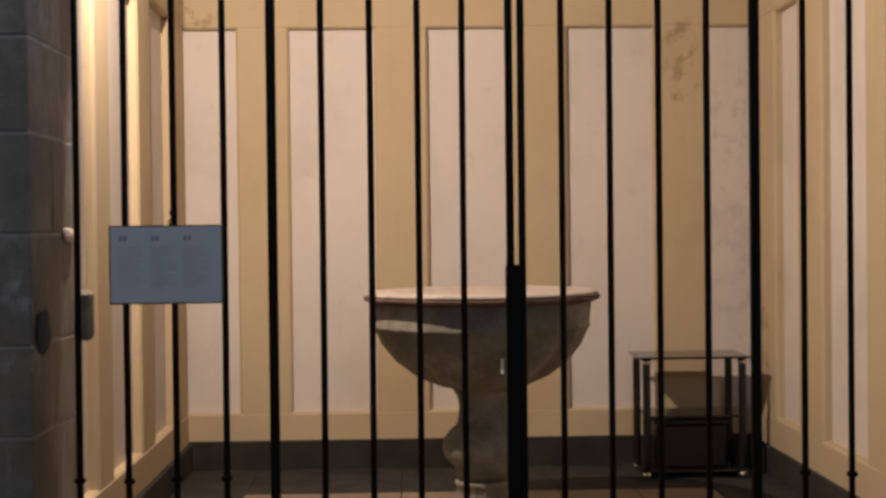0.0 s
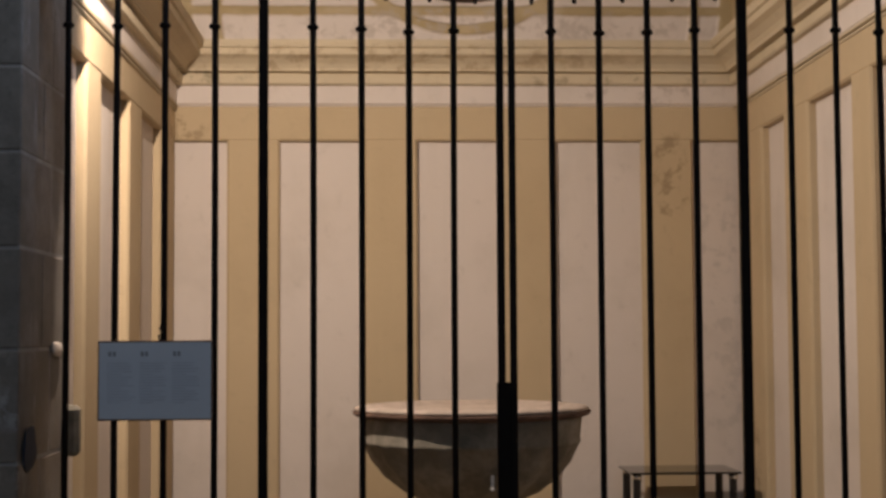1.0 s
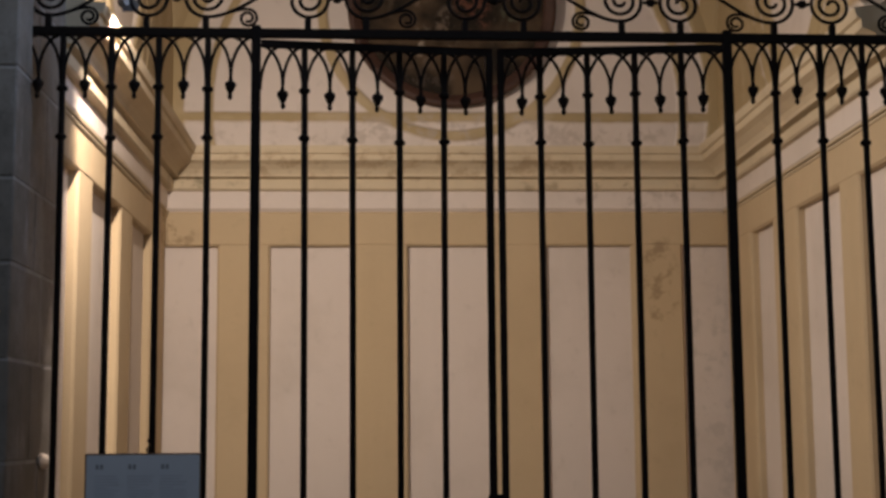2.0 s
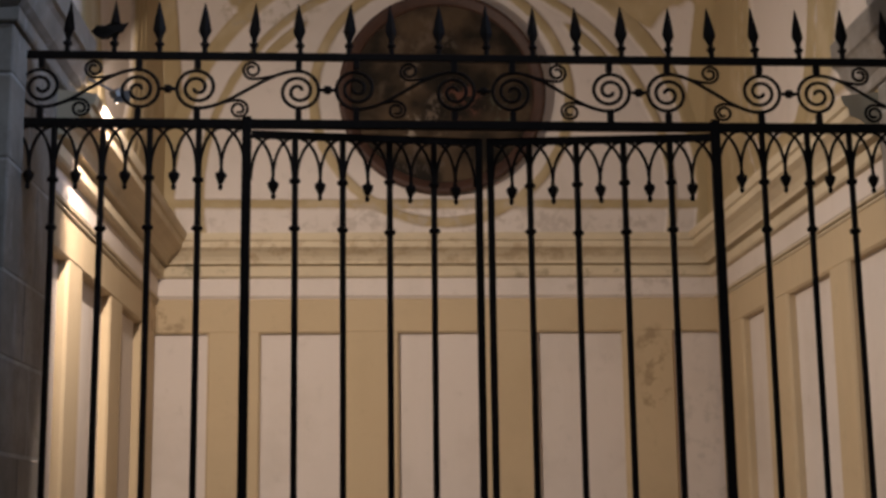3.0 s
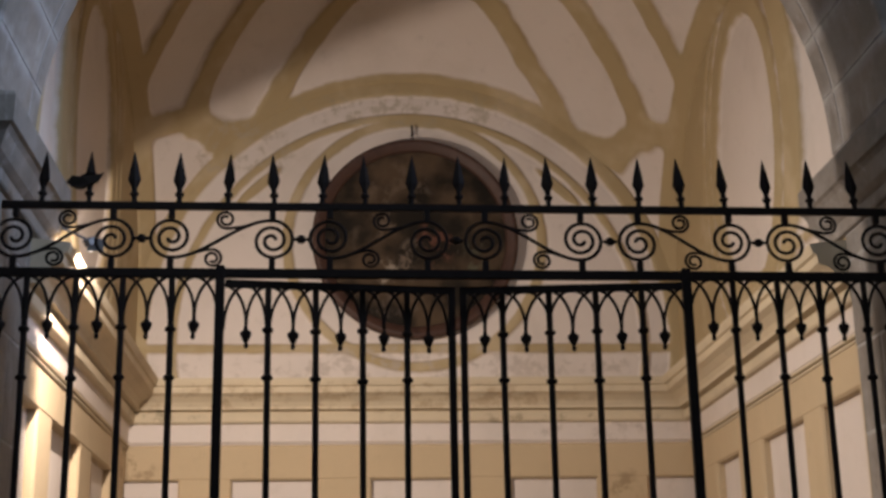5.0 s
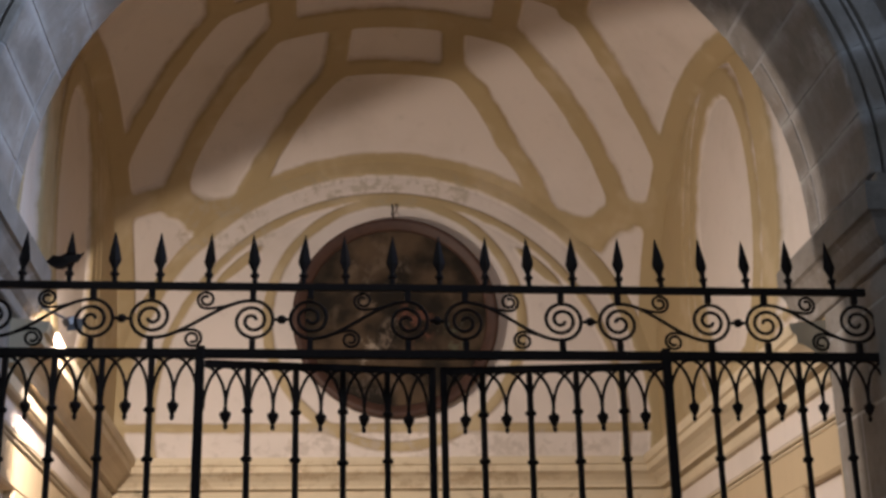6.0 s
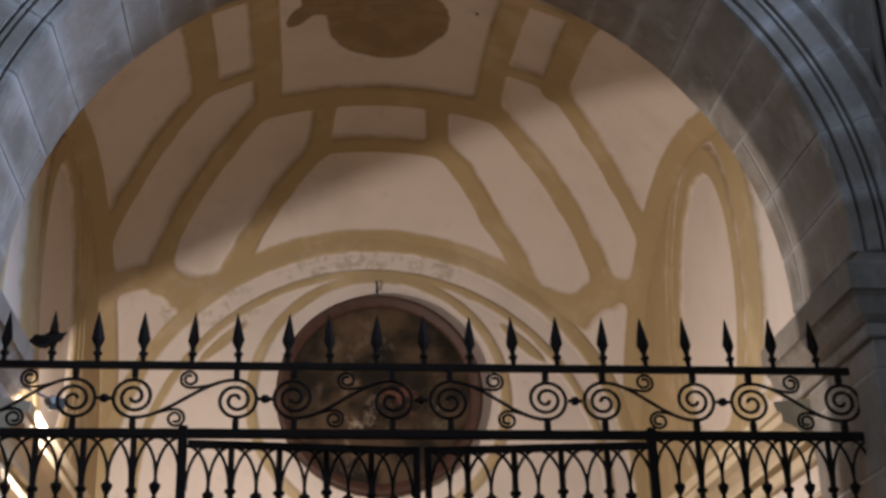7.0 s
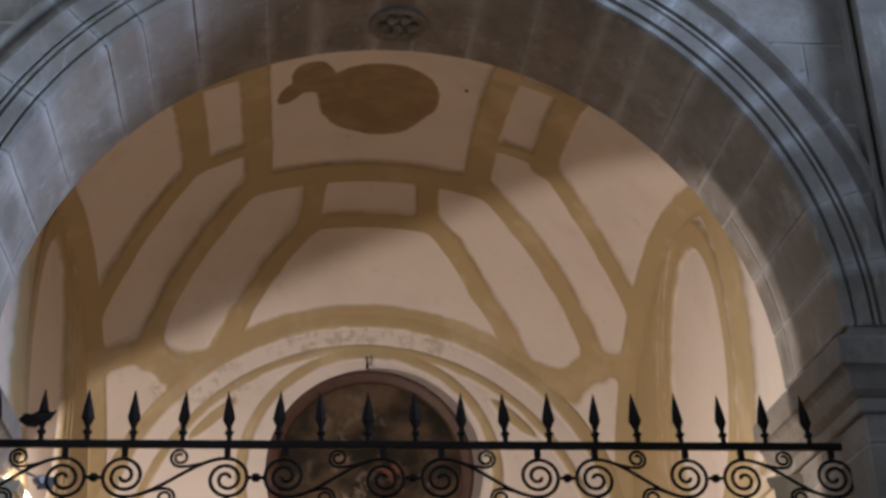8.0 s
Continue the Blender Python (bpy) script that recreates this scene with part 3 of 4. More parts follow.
def build_nave_wall():
    wall = thing("wall_nave", "grey ashlar church wall round the chapel arch", "wall", (CX, FACE_Y, FLOOR_Z), kind="structure")
    outer = ARCH_R + 0.365
    bm = bmesh.new()
    # backing with the arched opening
    arc = [(ARCH_X + outer * math.cos(math.pi * k / 40), ARCH_Z + outer * math.sin(math.pi * k / 40)) for k in range(41)]
    rim = []
    for x, z in arc:
        k = max(abs(x - ARCH_X) / 5.6, (z - ARCH_Z) / 4.6, 1e-6)
        rim.append((ARCH_X + (x - ARCH_X) / k, ARCH_Z + (z - ARCH_Z) / k))
    front = [[bm.verts.new((x, y, z)) for x, z in line] for y in (FACE_Y + 0.06, FRONT_Y - 0.01) for line in (arc, rim)]
    for k in range(40):
        bm.faces.new((front[0][k], front[1][k], front[1][k + 1], front[0][k + 1]))
        bm.faces.new((front[2][k + 1], front[3][k + 1], front[3][k], front[2][k]))
    for s in (-1, 1):
        box(min(ARCH_X + s * (ARCH_R + 0.7), ARCH_X + s * 5.6), max(ARCH_X + s * (ARCH_R + 0.7), ARCH_X + s * 5.6), FACE_Y + 0.06, FRONT_Y - 0.01, FLOOR_Z - 0.2, ARCH_Z, 0, bm)
    part("mortar_bed", bm, M_MORTAR, wall, "pale mortar")
    rnd = random.Random(5)
    for s in (-1, 1):
        z, n = FLOOR_Z, 0
        while z < 6.9:
            tall = rnd.uniform(0.36, 0.46)
            d = ARCH_R + (0.73 if z < 3.735 - tall / 2 else 0.3) + (0.0 if n % 2 else -0.25)
            d = max(d, ARCH_R + 0.73) if z < 3.735 - tall / 2 else max(d, 0.2)
            if z >= 3.735 - tall / 2:
                d = 0.35 + 0.3 * (n % 2)
            while d < 4.2:
                wide = rnd.uniform(0.55, 0.85)
                left = []
                for k in range(7):
                    h = z + 0.007 + (tall - 0.014) * k / 6
                    inside = math.sqrt(max((outer + 0.012) ** 2 - (h - ARCH_Z) ** 2, 0)) if h > ARCH_Z else (ARCH_R + 0.725)
                    left.append((max(d + 0.007, inside), h))
                right = d + wide - 0.007
                keep = [(a, h) for a, h in left if a < right - 0.02]
                if len(keep) >= 2:
                    bm = bmesh.new()
                    jut = rnd.uniform(0, 0.003)
                    loop = [(ARCH_X + s * a, h) for a, h in keep] + [(ARCH_X + s * right, keep[-1][1]), (ARCH_X + s * right, keep[0][1])]
                    lo = [bm.verts.new((x, FACE_Y + 0.0575 - jut, h)) for x, h in loop]
                    hi = [bm.verts.new((x, FACE_Y + 0.10, h)) for x, h in loop]
                    bm.faces.new(lo)
                    for k in range(len(loop)):
                        m = (k + 1) % len(loop)
                        bm.faces.new((lo[k], lo[m], hi[m], hi[k]))
                    bmesh.ops.recalc_face_normals(bm, faces=bm.faces)
                    part("ashlar_block", bm, M_STONE, wall)
                d += wide
            z, n = z + tall, n + 1
    # upright shaft with a sunk line, beside the arch
    x0 = 2.452
    bm = box(x0, x0 + 0.028, FACE_Y - 0.012, FACE_Y + 0.10, FLOOR_Z, 8.2, 0.006)
    box(x0 + 0.045, x0 + 0.60, FACE_Y - 0.045, FACE_Y + 0.10, FLOOR_Z, 8.2, 0.01, bm)
    part("wall_shaft", bm, M_STONE, wall, "plain grey stone shaft")


def build_nave_shell():
    """Unseen plain walls that close the church round the camera; openings hold added lamps."""
    def wall_x(name, x0, x1, y0, y1, wy0, wy1, wz0, wz1):
        bm = bmesh.new()
        box(x0, x1, y0, wy0, FLOOR_Z - 0.2, 8.4, 0, bm)
        box(x0, x1, wy1, y1, FLOOR_Z - 0.2, 8.4, 0, bm)
        box(x0, x1, wy0, wy1, FLOOR_Z - 0.2, wz0, 0, bm)
        box(x0, x1, wy0, wy1, wz1, 8.4, 0, bm)
        tagged(part(name, bm, M_STONE), "unseen plain grey stone church wall, with a high opening for an added lamp", "wall", kind="structure")
    wall_x("wall_nave_west", -3.8, -3.4, -6, FACE_Y + 0.06, 2.0, 3.6, 5.9, 7.9)
    wall_x("wall_nave_east", 4.5, 4.9, -6, FACE_Y + 0.06, 3.0, 4.4, 5.4, 7.2)
    bm = bmesh.new()
    for x0, x1, z0, z1 in ((-5.4, 0.2, FLOOR_Z - 0.2, 8.4), (1.8, 6.4, FLOOR_Z - 0.2, 8.4), (0.2, 1.8, FLOOR_Z - 0.2, 4.2), (0.2, 1.8, 6.2, 8.4)):
        box(x0, x1, -6.4, -6, z0, z1, 0, bm)
    tagged(part("wall_nave_south", bm, M_STONE), "unseen plain grey stone church wall, with an opening for an added lamp", "wall", kind="structure")
    tagged(part("ceiling_nave", box(-5.4, 6.4, -6.4, FACE_Y + 0.5, 8.3, 8.6), M_STONE), "unseen plain grey stone ceiling, added to close the church", "ceiling", kind="structure")


# ---- iron grille ----
def knot_profile(r):
    return [(r, -0.012), (r + 0.008, -0.007), (r + 0.010, 0), (r + 0.008, 0.007), (r, 0.012)]


BAR_R = 0.0125
BAR_TOP = 2.995
KNOT_MESH = mesh_from("knot", lathe(knot_profile(BAR_R), sides=10), M_IRON, True)


def pendant_mesh():
    return mesh_from("pendant", lathe([(0.0, -0.062), (0.007, -0.058), (0.010, -0.046), (0.006, -0.038), (0.011, -0.030), (0.022, -0.006), (0.021, 0.006), (0.010, 0.012), (0.006, 0.03), (0.0, 0.032)], sides=10), M_IRON, True)


PENDANT_MESH = pendant_mesh()


def spike_mesh():
    bm = lathe([(0.010, 0.0), (0.011, 0.032), (0.018, 0.036), (0.018, 0.046), (0.010, 0.050), (0.011, 0.07)], sides=8)
    # flat leaf-shaped blade
    rows = []
    for w, h in ((0.010, 0.062), (0.026, 0.098), (0.017, 0.148), (0.0015, 0.215)):
        rows.append([bm.verts.new((a * w, b * w * 0.45, h)) for a, b in ((1, 0), (0, 1), (-1, 0), (0, -1))])
    for a, b in zip(rows, rows[1:]):
        for k in range(4):
            bm.faces.new((a[k], a[(k + 1) % 4], b[(k + 1) % 4], b[k]))
    bm.faces.new(rows[0][::-1])
    bm.faces.new(rows[-1])
    return mesh_from("spike", bm, M_IRON)


SPIKE_MESH = spike_mesh()


def bar_mesh(low, top, radius=BAR_R, bow=0.0):
    pts = [(bow * math.sin(math.pi * k / 6), 0, low + (top - low) * k / 6) for k in range(7)]
    return mesh_from("bar", tube(pts, radius, 8), M_IRON, True)


def lancet(x0, x1, y, top, foot):
    """A slim iron curve that leaves the rail at x0 and comes down upright at x1."""
    pts = []
    for k in range(9):
        a = math.pi / 2 * k / 8
        pts.append((x1 + (x0 - x1) * (1 - math.sin(a)), y, foot + (top - foot) * math.cos(a)))
    return tube(pts, 0.0067, 5)


def dress_bays(parent, xs, y, low_knots=False, bars=None, low=-0.10, top=BAR_TOP):
    """Upright bars with knots, and between them the curves with their pendants. xs: bar places; bars: which of them get a bar here."""
    rnd = random.Random(int(100 * abs(xs[0])))
    for x in bars if bars is not None else xs:
        o = part("bar", bar_mesh(low, top, BAR_R, rnd.uniform(-0.004, 0.004)), None, parent)
        o.location = (x, y, 0)
        for z in (2.79, 2.60) + ((0.435,) if low_knots else ()):
            o = part("knot", KNOT_MESH, None, parent)
            o.location = (x, y, z + rnd.uniform(-0.006, 0.006))
    for a, b in zip(xs, xs[1:]):
        m = (a + b) / 2 + rnd.uniform(-0.006, 0.006)
        drop = top - BAR_TOP
        for s, t in ((a + 0.004, m), (b - 0.004, m), (m, a + 0.006), (m, b - 0.006)):
            part("curved_rod", lancet(s, t, y - 0.004, top, (2.835 if t == m else 2.82) + drop), M_IRON, parent, smooth=True)
        o = part("pendant", PENDANT_MESH, None, parent)
        o.location = (m, y - 0.004, 2.806 + drop)
        o.rotation_euler = (0, rnd.uniform(-0.05, 0.05), 0)


def scroll_points(cx, cz, r, turns, end, sense):
    """Spiral from its eye outward to the angle end."""
    pts, n = [], int(26 * turns)
    for k in range(n + 1):
        f = k / n
        a = end - sense * (1 - f) * turns * math.tau
        rad = 0.012 + (r - 0.012) * f**0.9
        pts.append((cx + rad * math.cos(a), cz + rad * math.sin(a)))
    return pts


def scroll_unit(parent, xa, xb, y, mid=3.155):
    """One S-scroll: big spirals at both ends joined by a slanting bar, with two small curls."""
    s = 1 if xb > xa else -1
    r = 0.086
    za, zb = mid + 0.006, mid - 0.006
    a = scroll_points(xa, za, r, 2.2, -math.pi / 2, s)
    b = scroll_points(xb, zb, r, 2.2, math.pi / 2, s)[::-1]
    p0, p3 = Vector(a[-1]), Vector(b[0])
    p1, p2 = p0 + Vector((s * 0.13, -0.002)), p3 - Vector((s * 0.13, -0.002))
    link = [tuple((1 - k) ** 3 * p0 + 3 * k * (1 - k) ** 2 * p1 + 3 * k * k * (1 - k) * p2 + k**3 * p3) for k in [n / 14 for n in range(1, 14)]]
    part("scroll", tube([(x, y, z) for x, z in a + link + b], 0.0074, 6), M_IRON, parent, smooth=True)
    mx = (xa + xb) / 2
    def on_link(k):
        return (1 - k) ** 3 * p0 + 3 * k * (1 - k) ** 2 * p1 + 3 * k * k * (1 - k) * p2 + k**3 * p3

    for dx, dz, end, k in ((0.015, 0.083, -math.pi / 2, 0.80), (-0.035, -0.083, math.pi / 2, 0.20)):
        c = scroll_points(mx + s * dx, mid + dz, 0.038, 1.6, end, s)
        q0, q3 = Vector(c[-1]), on_link(k)
        up = 1 if dz > 0 else -1
        q1, q2 = q0 + Vector((s * up * 0.03, 0)), q3 - (on_link(k + 0.06 * up) - q3).normalized() * 0.035
        tail = [tuple((1 - n) ** 3 * q0 + 3 * n * (1 - n) ** 2 * q1 + 3 * n * n * (1 - n) * q2 + n**3 * q3) for n in (0.2, 0.4, 0.6, 0.8, 1.0)]
        part("small_curl", tube([(x, y + 0.001, z) for x, z in c + tail], 0.0062, 5), M_IRON, parent, smooth=True)
    for x, z0, z1 in ((xa, za + r, 3.28), (xa, 3.03, za - r), (xb, zb + r, 3.28), (xb, 3.03, zb - r)):
        part("collar", box(x - 0.012, x + 0.012, y - 0.012, y + 0.012, min(z0, z1) - 0.006, max(z0, z1) + 0.006, 0.002), M_IRON, parent)


def settle(parent):
    """The old ironwork has sunk a little towards the east, its top rail most."""
    def drop(x, z):
        return -0.0055 * (x - 0.1) - 0.009 * min(max((z - 3.03) / 0.25, 0.0), 1.0) - 0.002

    for ob in parent.children:
        if ob.data.users > 1:
            ob.location.z += drop(ob.location.x, ob.location.z)
        else:
            for v in ob.data.vertices:
                if v.co.z + ob.location.z > 0.5:
                    v.co.z += drop(v.co.x + ob.location.x, v.co.z + ob.location.z)


POST_W, POST_E = -0.475, 1.365
WEST_BARS = [-1.213, -1.027, -0.848, -0.660]
EAST_BARS = [1.552, 1.733, 1.902, 2.085]


def build_grille():
    g = thing("iron_grille", "black wrought-iron grille with spikes and scrolls closing the arch", "grille", (CX, GRILLE_Y, FLOOR_Z))
    y = GRILLE_Y
    part("top_rail", box(-1.345, 2.215, y - 0.012, y + 0.012, 3.278, 3.308, 0.003), M_IRON, g)
    part("middle_rail", box(-1.42, 2.33, y - 0.013, y + 0.013, 2.992, 3.028, 0.003), M_IRON, g)
    part("bottom_rail", box(-1.40, POST_W, y - 0.012, y + 0.012, -0.10, -0.06, 0.003), M_IRON, g)
    part("bottom_rail", box(POST_E, 2.31, y - 0.012, y + 0.012, -0.10, -0.06, 0.003), M_IRON, g)
    for x in (POST_W, POST_E):
        part("post", box(x - 0.0175, x + 0.0175, y - 0.0175, y + 0.0175, FLOOR_Z, 3.04, 0.003), M_IRON, g)
    dress_bays(g, [-1.40] + WEST_BARS + [POST_W], y, True, WEST_BARS)
    dress_bays(g, [POST_E] + EAST_BARS + [2.27], y, True, EAST_BARS)
    rnd = random.Random(8)
    for n, x in enumerate([-1.177, -0.995, -0.818, -0.643, -0.453, -0.270, -0.080, 0.090, 0.274, 0.465, 0.648, 0.826, 1.004, 1.192, 1.368, 1.545, 1.722, 1.898, 2.085]):
        o = part("spike", SPIKE_MESH, None, g)
        o.location = (x, y, 3.300)
        o.rotation_euler = (rnd.uniform(-0.03, 0.03), rnd.uniform(-0.05, 0.05) + (0.06 if n == 1 else -0.05 if n > 13 else 0), rnd.uniform(-0.5, 0.5))
    for a, b in ((-1.272, -0.897), (-0.670, -0.276), (-0.050, 0.335), (2.165, 1.787), (1.555, 1.183), (0.951, 0.565)):
        scroll_unit(g, *((a, b) if b > a else (a, b)), y)
    for x in (-0.783, -0.163, 0.45, 1.067, 1.671):
        o = part("knot", mesh_from("knot", lathe([(0.0, -0.019), (0.014, -0.014), (0.018, 0), (0.014, 0.014), (0.0, 0.019)], sides=8), M_IRON, True), None, g)
        o.location = (x, y, 3.155)
        part("tie", tube([(x - 0.028, y, 3.155), (x + 0.028, y, 3.155)], 0.008, 6), M_IRON, g)
    # bent scrap of sheet iron caught on one of the spikes
    bm = bmesh.new()
    outline = [(-0.085, 0.02), (-0.06, 0.045), (-0.03, 0.04), (0.0, 0.055), (0.045, 0.05), (0.062, 0.06), (0.04, 0.022), (0.012, 0.012), (-0.02, -0.008), (-0.05, -0.006), (-0.07, 0.004)]
    a = [bm.verts.new((u, -0.012 + 0.2 * abs(u), w)) for u, w in outline]
    b = [bm.verts.new((u * 0.9, 0.012 + 0.2 * abs(u), w)) for u, w in outline]
    bm.faces.new(a)
    bm.faces.new(b[::-1])
    for k in range(len(a)):
        m = (k + 1) % len(a)
        bm.faces.new((a[k], a[m], b[m], b[k]))
    bmesh.ops.recalc_face_normals(bm, faces=bm.faces)
    o = part("bent_leaf", bm, M_IRON, g, "bent scrap of sheet iron")
    o.location = (-1.0, y - 0.02, 3.365)
    settle(g)


def build_gate_leaf(hinge_x, sign, bars, angle):
    """A leaf that hangs on its post and stands a little ajar, into the chapel."""
    wide = 0.915 if sign > 0 else 0.890
    leaf = thing("gate_leaf", "black wrought-iron gate leaf of upright bars standing slightly ajar", "gate", (hinge_x, GRILLE_Y, FLOOR_Z + 0.03), group="gate leaves")
    xs = [hinge_x + sign * d for d in bars]
    inner = hinge_x + sign * wide
    dress_bays(leaf, [hinge_x + sign * 0.01] + xs + [inner - sign * 0.012], GRILLE_Y, False, xs, top=2.962)
    part("hinge_stile", tube([(hinge_x + sign * 0.004, GRILLE_Y + 0.028, -0.1), (hinge_x + sign * 0.004, GRILLE_Y + 0.028, 2.98)], 0.008, 6), M_IRON, leaf)
    part("closing_stile", box(inner - 0.014, inner + 0.014, GRILLE_Y - 0.012, GRILLE_Y + 0.012, -0.12, 2.985, 0.003), M_IRON, leaf)
    part("head_rail", box(min(hinge_x + sign * 0.02, inner), max(hinge_x + sign * 0.02, inner), GRILLE_Y - 0.010, GRILLE_Y + 0.010, 2.955, 2.985, 0.002), M_IRON, leaf)
    part("foot_rail", box(min(hinge_x + sign * 0.02, inner), max(hinge_x + sign * 0.02, inner), GRILLE_Y - 0.010, GRILLE_Y + 0.010, -0.12, -0.08, 0.002), M_IRON, leaf)
    if sign > 0:
        part("lock_plate", box(inner - 0.02, inner + 0.035, GRILLE_Y - 0.02, GRILLE_Y + 0.006, 0.30, 1.24, 0.004), M_IRON, leaf, "long iron closing bar")
    settle(leaf)
    leaf.matrix_basis = leaf.matrix_basis @ Matrix.Rotation(radians(angle) * sign, 4, "Z")


# ---- things in the chapel ----
def build_font():
    x, y = 0.415, 7.2
    font = thing("baptismal_font", "grey carved stone baptismal font with wide fluted bowl on baluster", "font", (x, y, FLOOR_Z))
    base = 1.052
    prof = [(0.0, -0.455), (0.12, -0.455), (0.22, -0.435), (0.33, -0.385), (0.42, -0.31), (0.485, -0.225), (0.520, -0.145), (0.530, -0.139), (0.531, -0.126), (0.527, -0.116), (0.538, -0.02), (0.535, 0.0), (0.50, 0.0), (0.47, -0.05), (0.38, -0.2), (0.2, -0.33), (0.0, -0.36)]
    bm = lathe([(1.03 * a, b) for a, b in prof], (x, y, base - 0.03), 96)
    for v in bm.verts:
        h = v.co.z - (base - 0.03)
        r = math.hypot(v.co.x - x, v.co.y - y)
        if -0.45 < h < -0.14 and r > 0.15:
            a = math.atan2(v.co.y - y, v.co.x - x)
            k = 1 + 0.020 * math.cos(20 * a) * min(1, (h + 0.45) / 0.15)
            v.co.x, v.co.y = x + (v.co.x - x) * k, y + (v.co.y - y) * k
    part("bowl", bm, M_FONT, font, "fluted grey stone bowl", True)
    part("rim", lathe([(0.50, -0.012), (0.560, -0.014), (0.583, -0.010), (0.592, 0.0), (0.575, 0.010), (0.52, 0.016), (0.47, 0.0)], (x, y, base), 72), M_RIM, font, "pale worn rim", True)
    part("rim_edge", lathe([(0.560, -0.042), (0.582, -0.036), (0.598, -0.026), (0.600, -0.012), (0.570, -0.012)], (x, y, base), 72), M_EDGE, font, "reddish-brown moulded edge", True)
    stem = [(0.12, 0.10), (0.13, 0.14), (0.155, 0.18), (0.19, 0.215), (0.208, 0.265), (0.20, 0.315), (0.165, 0.36), (0.135, 0.385), (0.125, 0.42), (0.12, 0.48), (0.13, 0.53), (0.16, 0.575), (0.16, 0.60)]
    part("stem", lathe(stem, (x, y, 0.0), 40), M_FONT, font, "bulging baluster stem", True)
    bm = lathe([(0.33, FLOOR_Z), (0.33, -0.09), (0.29, -0.075), (0.20, -0.05), (0.15, -0.03), (0.135, 0.0), (0.13, 0.07), (0.145, 0.085), (0.145, 0.10), (0.12, 0.105)], (x, y, 0.0), 64)
    for v in bm.verts:
        if -0.02 < v.co.z < 0.08:
            k = 1 + 0.05 * math.cos(16 * math.atan2(v.co.y - y, v.co.x - x))
            v.co.x, v.co.y = x + (v.co.x - x) * k, y + (v.co.y - y) * k
    part("foot", bm, M_FOOT, font, "paler fluted foot", True)
    tag = thing("paper_tag", "small white paper tag stuck on the stone font", "label", (0.62, 6.68, 0.68))
    part("sheet", box(0.474, 0.490, 6.70, 6.712, 0.69, 0.76, 0.001), M_TAG, tag)


def build_table():
    x0, x1, y0, y1, top = 1.452, 2.130, 8.58, 9.04, 0.582
    table = thing("glass_side_table", "black side table with smoked glass shelves and chrome feet", "side table", ((x0 + x1) / 2, (y0 + y1) / 2, FLOOR_Z))
    part("tabletop", box(x0, x1, y0, y1, top - 0.014, top, 0.004), M_GLASS_TOP, table, "smoked glass top")
    part("middle_shelf", box(x0 + 0.05, x1 - 0.05, y0 + 0.05, y1 - 0.03, 0.205, 0.217, 0.003), M_GLASS_TOP, table, "smoked glass shelf")
    part("lower_shelf", box(x0 + 0.02, x1 - 0.02, y0 + 0.02, y1 - 0.02, -0.125, -0.113, 0.003), M_GLASS_TOP, table, "smoked glass shelf")
    for x in (x0 + 0.045, x1 - 0.045):
        for y in (y0 + 0.045, y1 - 0.045):
            leg = part("leg", lathe([(0.024, -0.11), (0.024, 0.535)], (x, y, 0), 16), M_BLACK, table, "black tubular leg")
            for p, q in ((0.535, 0.571), (-0.155, -0.125)):
                part("chrome_cap", lathe([(0.027, p), (0.029, p + 0.006), (0.027, q)], (x, y, 0), 16), M_CHROME, leg, "chrome cap", True)
            part("foot", lathe([(0.020, -0.165), (0.024, -0.155)], (x, y, 0), 12), M_CHROME, leg, "chrome foot")
    case = thing("black_box", "black box with a dull cover standing on the table's lower shelf", "box", (1.75, 8.8, -0.113))
    part("case", box(1.56, 2.0, 8.66, 8.96, -0.113, 0.16, 0.02), M_BLACK, case)
    part("lid", box(1.55, 2.01, 8.65, 8.97, 0.16, 0.19, 0.008), M_BLACK, case)


def build_tondo():
    x, y, z, r = 0.488, 9.13, 4.276, 0.692
    t = thing("round_painting", "round darkened painting in a brown wooden frame on the wall", "painting", (x, BACK_Y, z))
    lean = Matrix.Translation((x, y, z)) @ Matrix.Rotation(radians(1.0), 4, "X") @ Matrix.Rotation(radians(90), 4, "X")
    bm2 = bmesh.new()
    prof = [(r - 0.085, -0.02), (r - 0.085, 0.012), (r - 0.075, 0.03), (r - 0.05, 0.034), (r - 0.035, 0.05), (r - 0.012, 0.05), (r, 0.03), (r, -0.02)]
    rows = [[bm2.verts.new((p * math.cos(math.tau * k / 96), p * math.sin(math.tau * k / 96), h)) for p, h in prof] for k in range(96)]
    for k in range(96):
        a, b = rows[k], rows[(k + 1) % 96]
        for n in range(len(prof)):
            m = (n + 1) % len(prof)
            bm2.faces.new((a[n], b[n], b[m], a[m]))
    bmesh.ops.recalc_face_normals(bm2, faces=bm2.faces)
    bmesh.ops.transform(bm2, matrix=lean, verts=bm2.verts)
    part("frame", bm2, M_FRAME, t, "dark brown wooden frame", True)
    bm = lathe([(0.0, -0.015), (r - 0.08, -0.015), (r - 0.08, 0.004), (0.0, 0.004)], sides=64)
    bmesh.ops.transform(bm, matrix=lean, verts=bm.verts)
    part("canvas", bm, M_CANVAS, t, "darkened canvas")
    h = thing("wall_hook", "small iron hook over the painting", "hook", (0.475, BACK_Y, 5.04))
    part("shank", tube([(0.475, BACK_Y + 0.01, 5.033), (0.475, 9.14, 5.033), (0.475, 9.125, 5.052), (0.47, 9.12, 5.082)], 0.008, 6), M_IRON, h)
    part("wire", tube([(0.475, 9.14, 5.033), (0.48, 9.10, 4.96)], 0.004, 5), M_IRON, h)


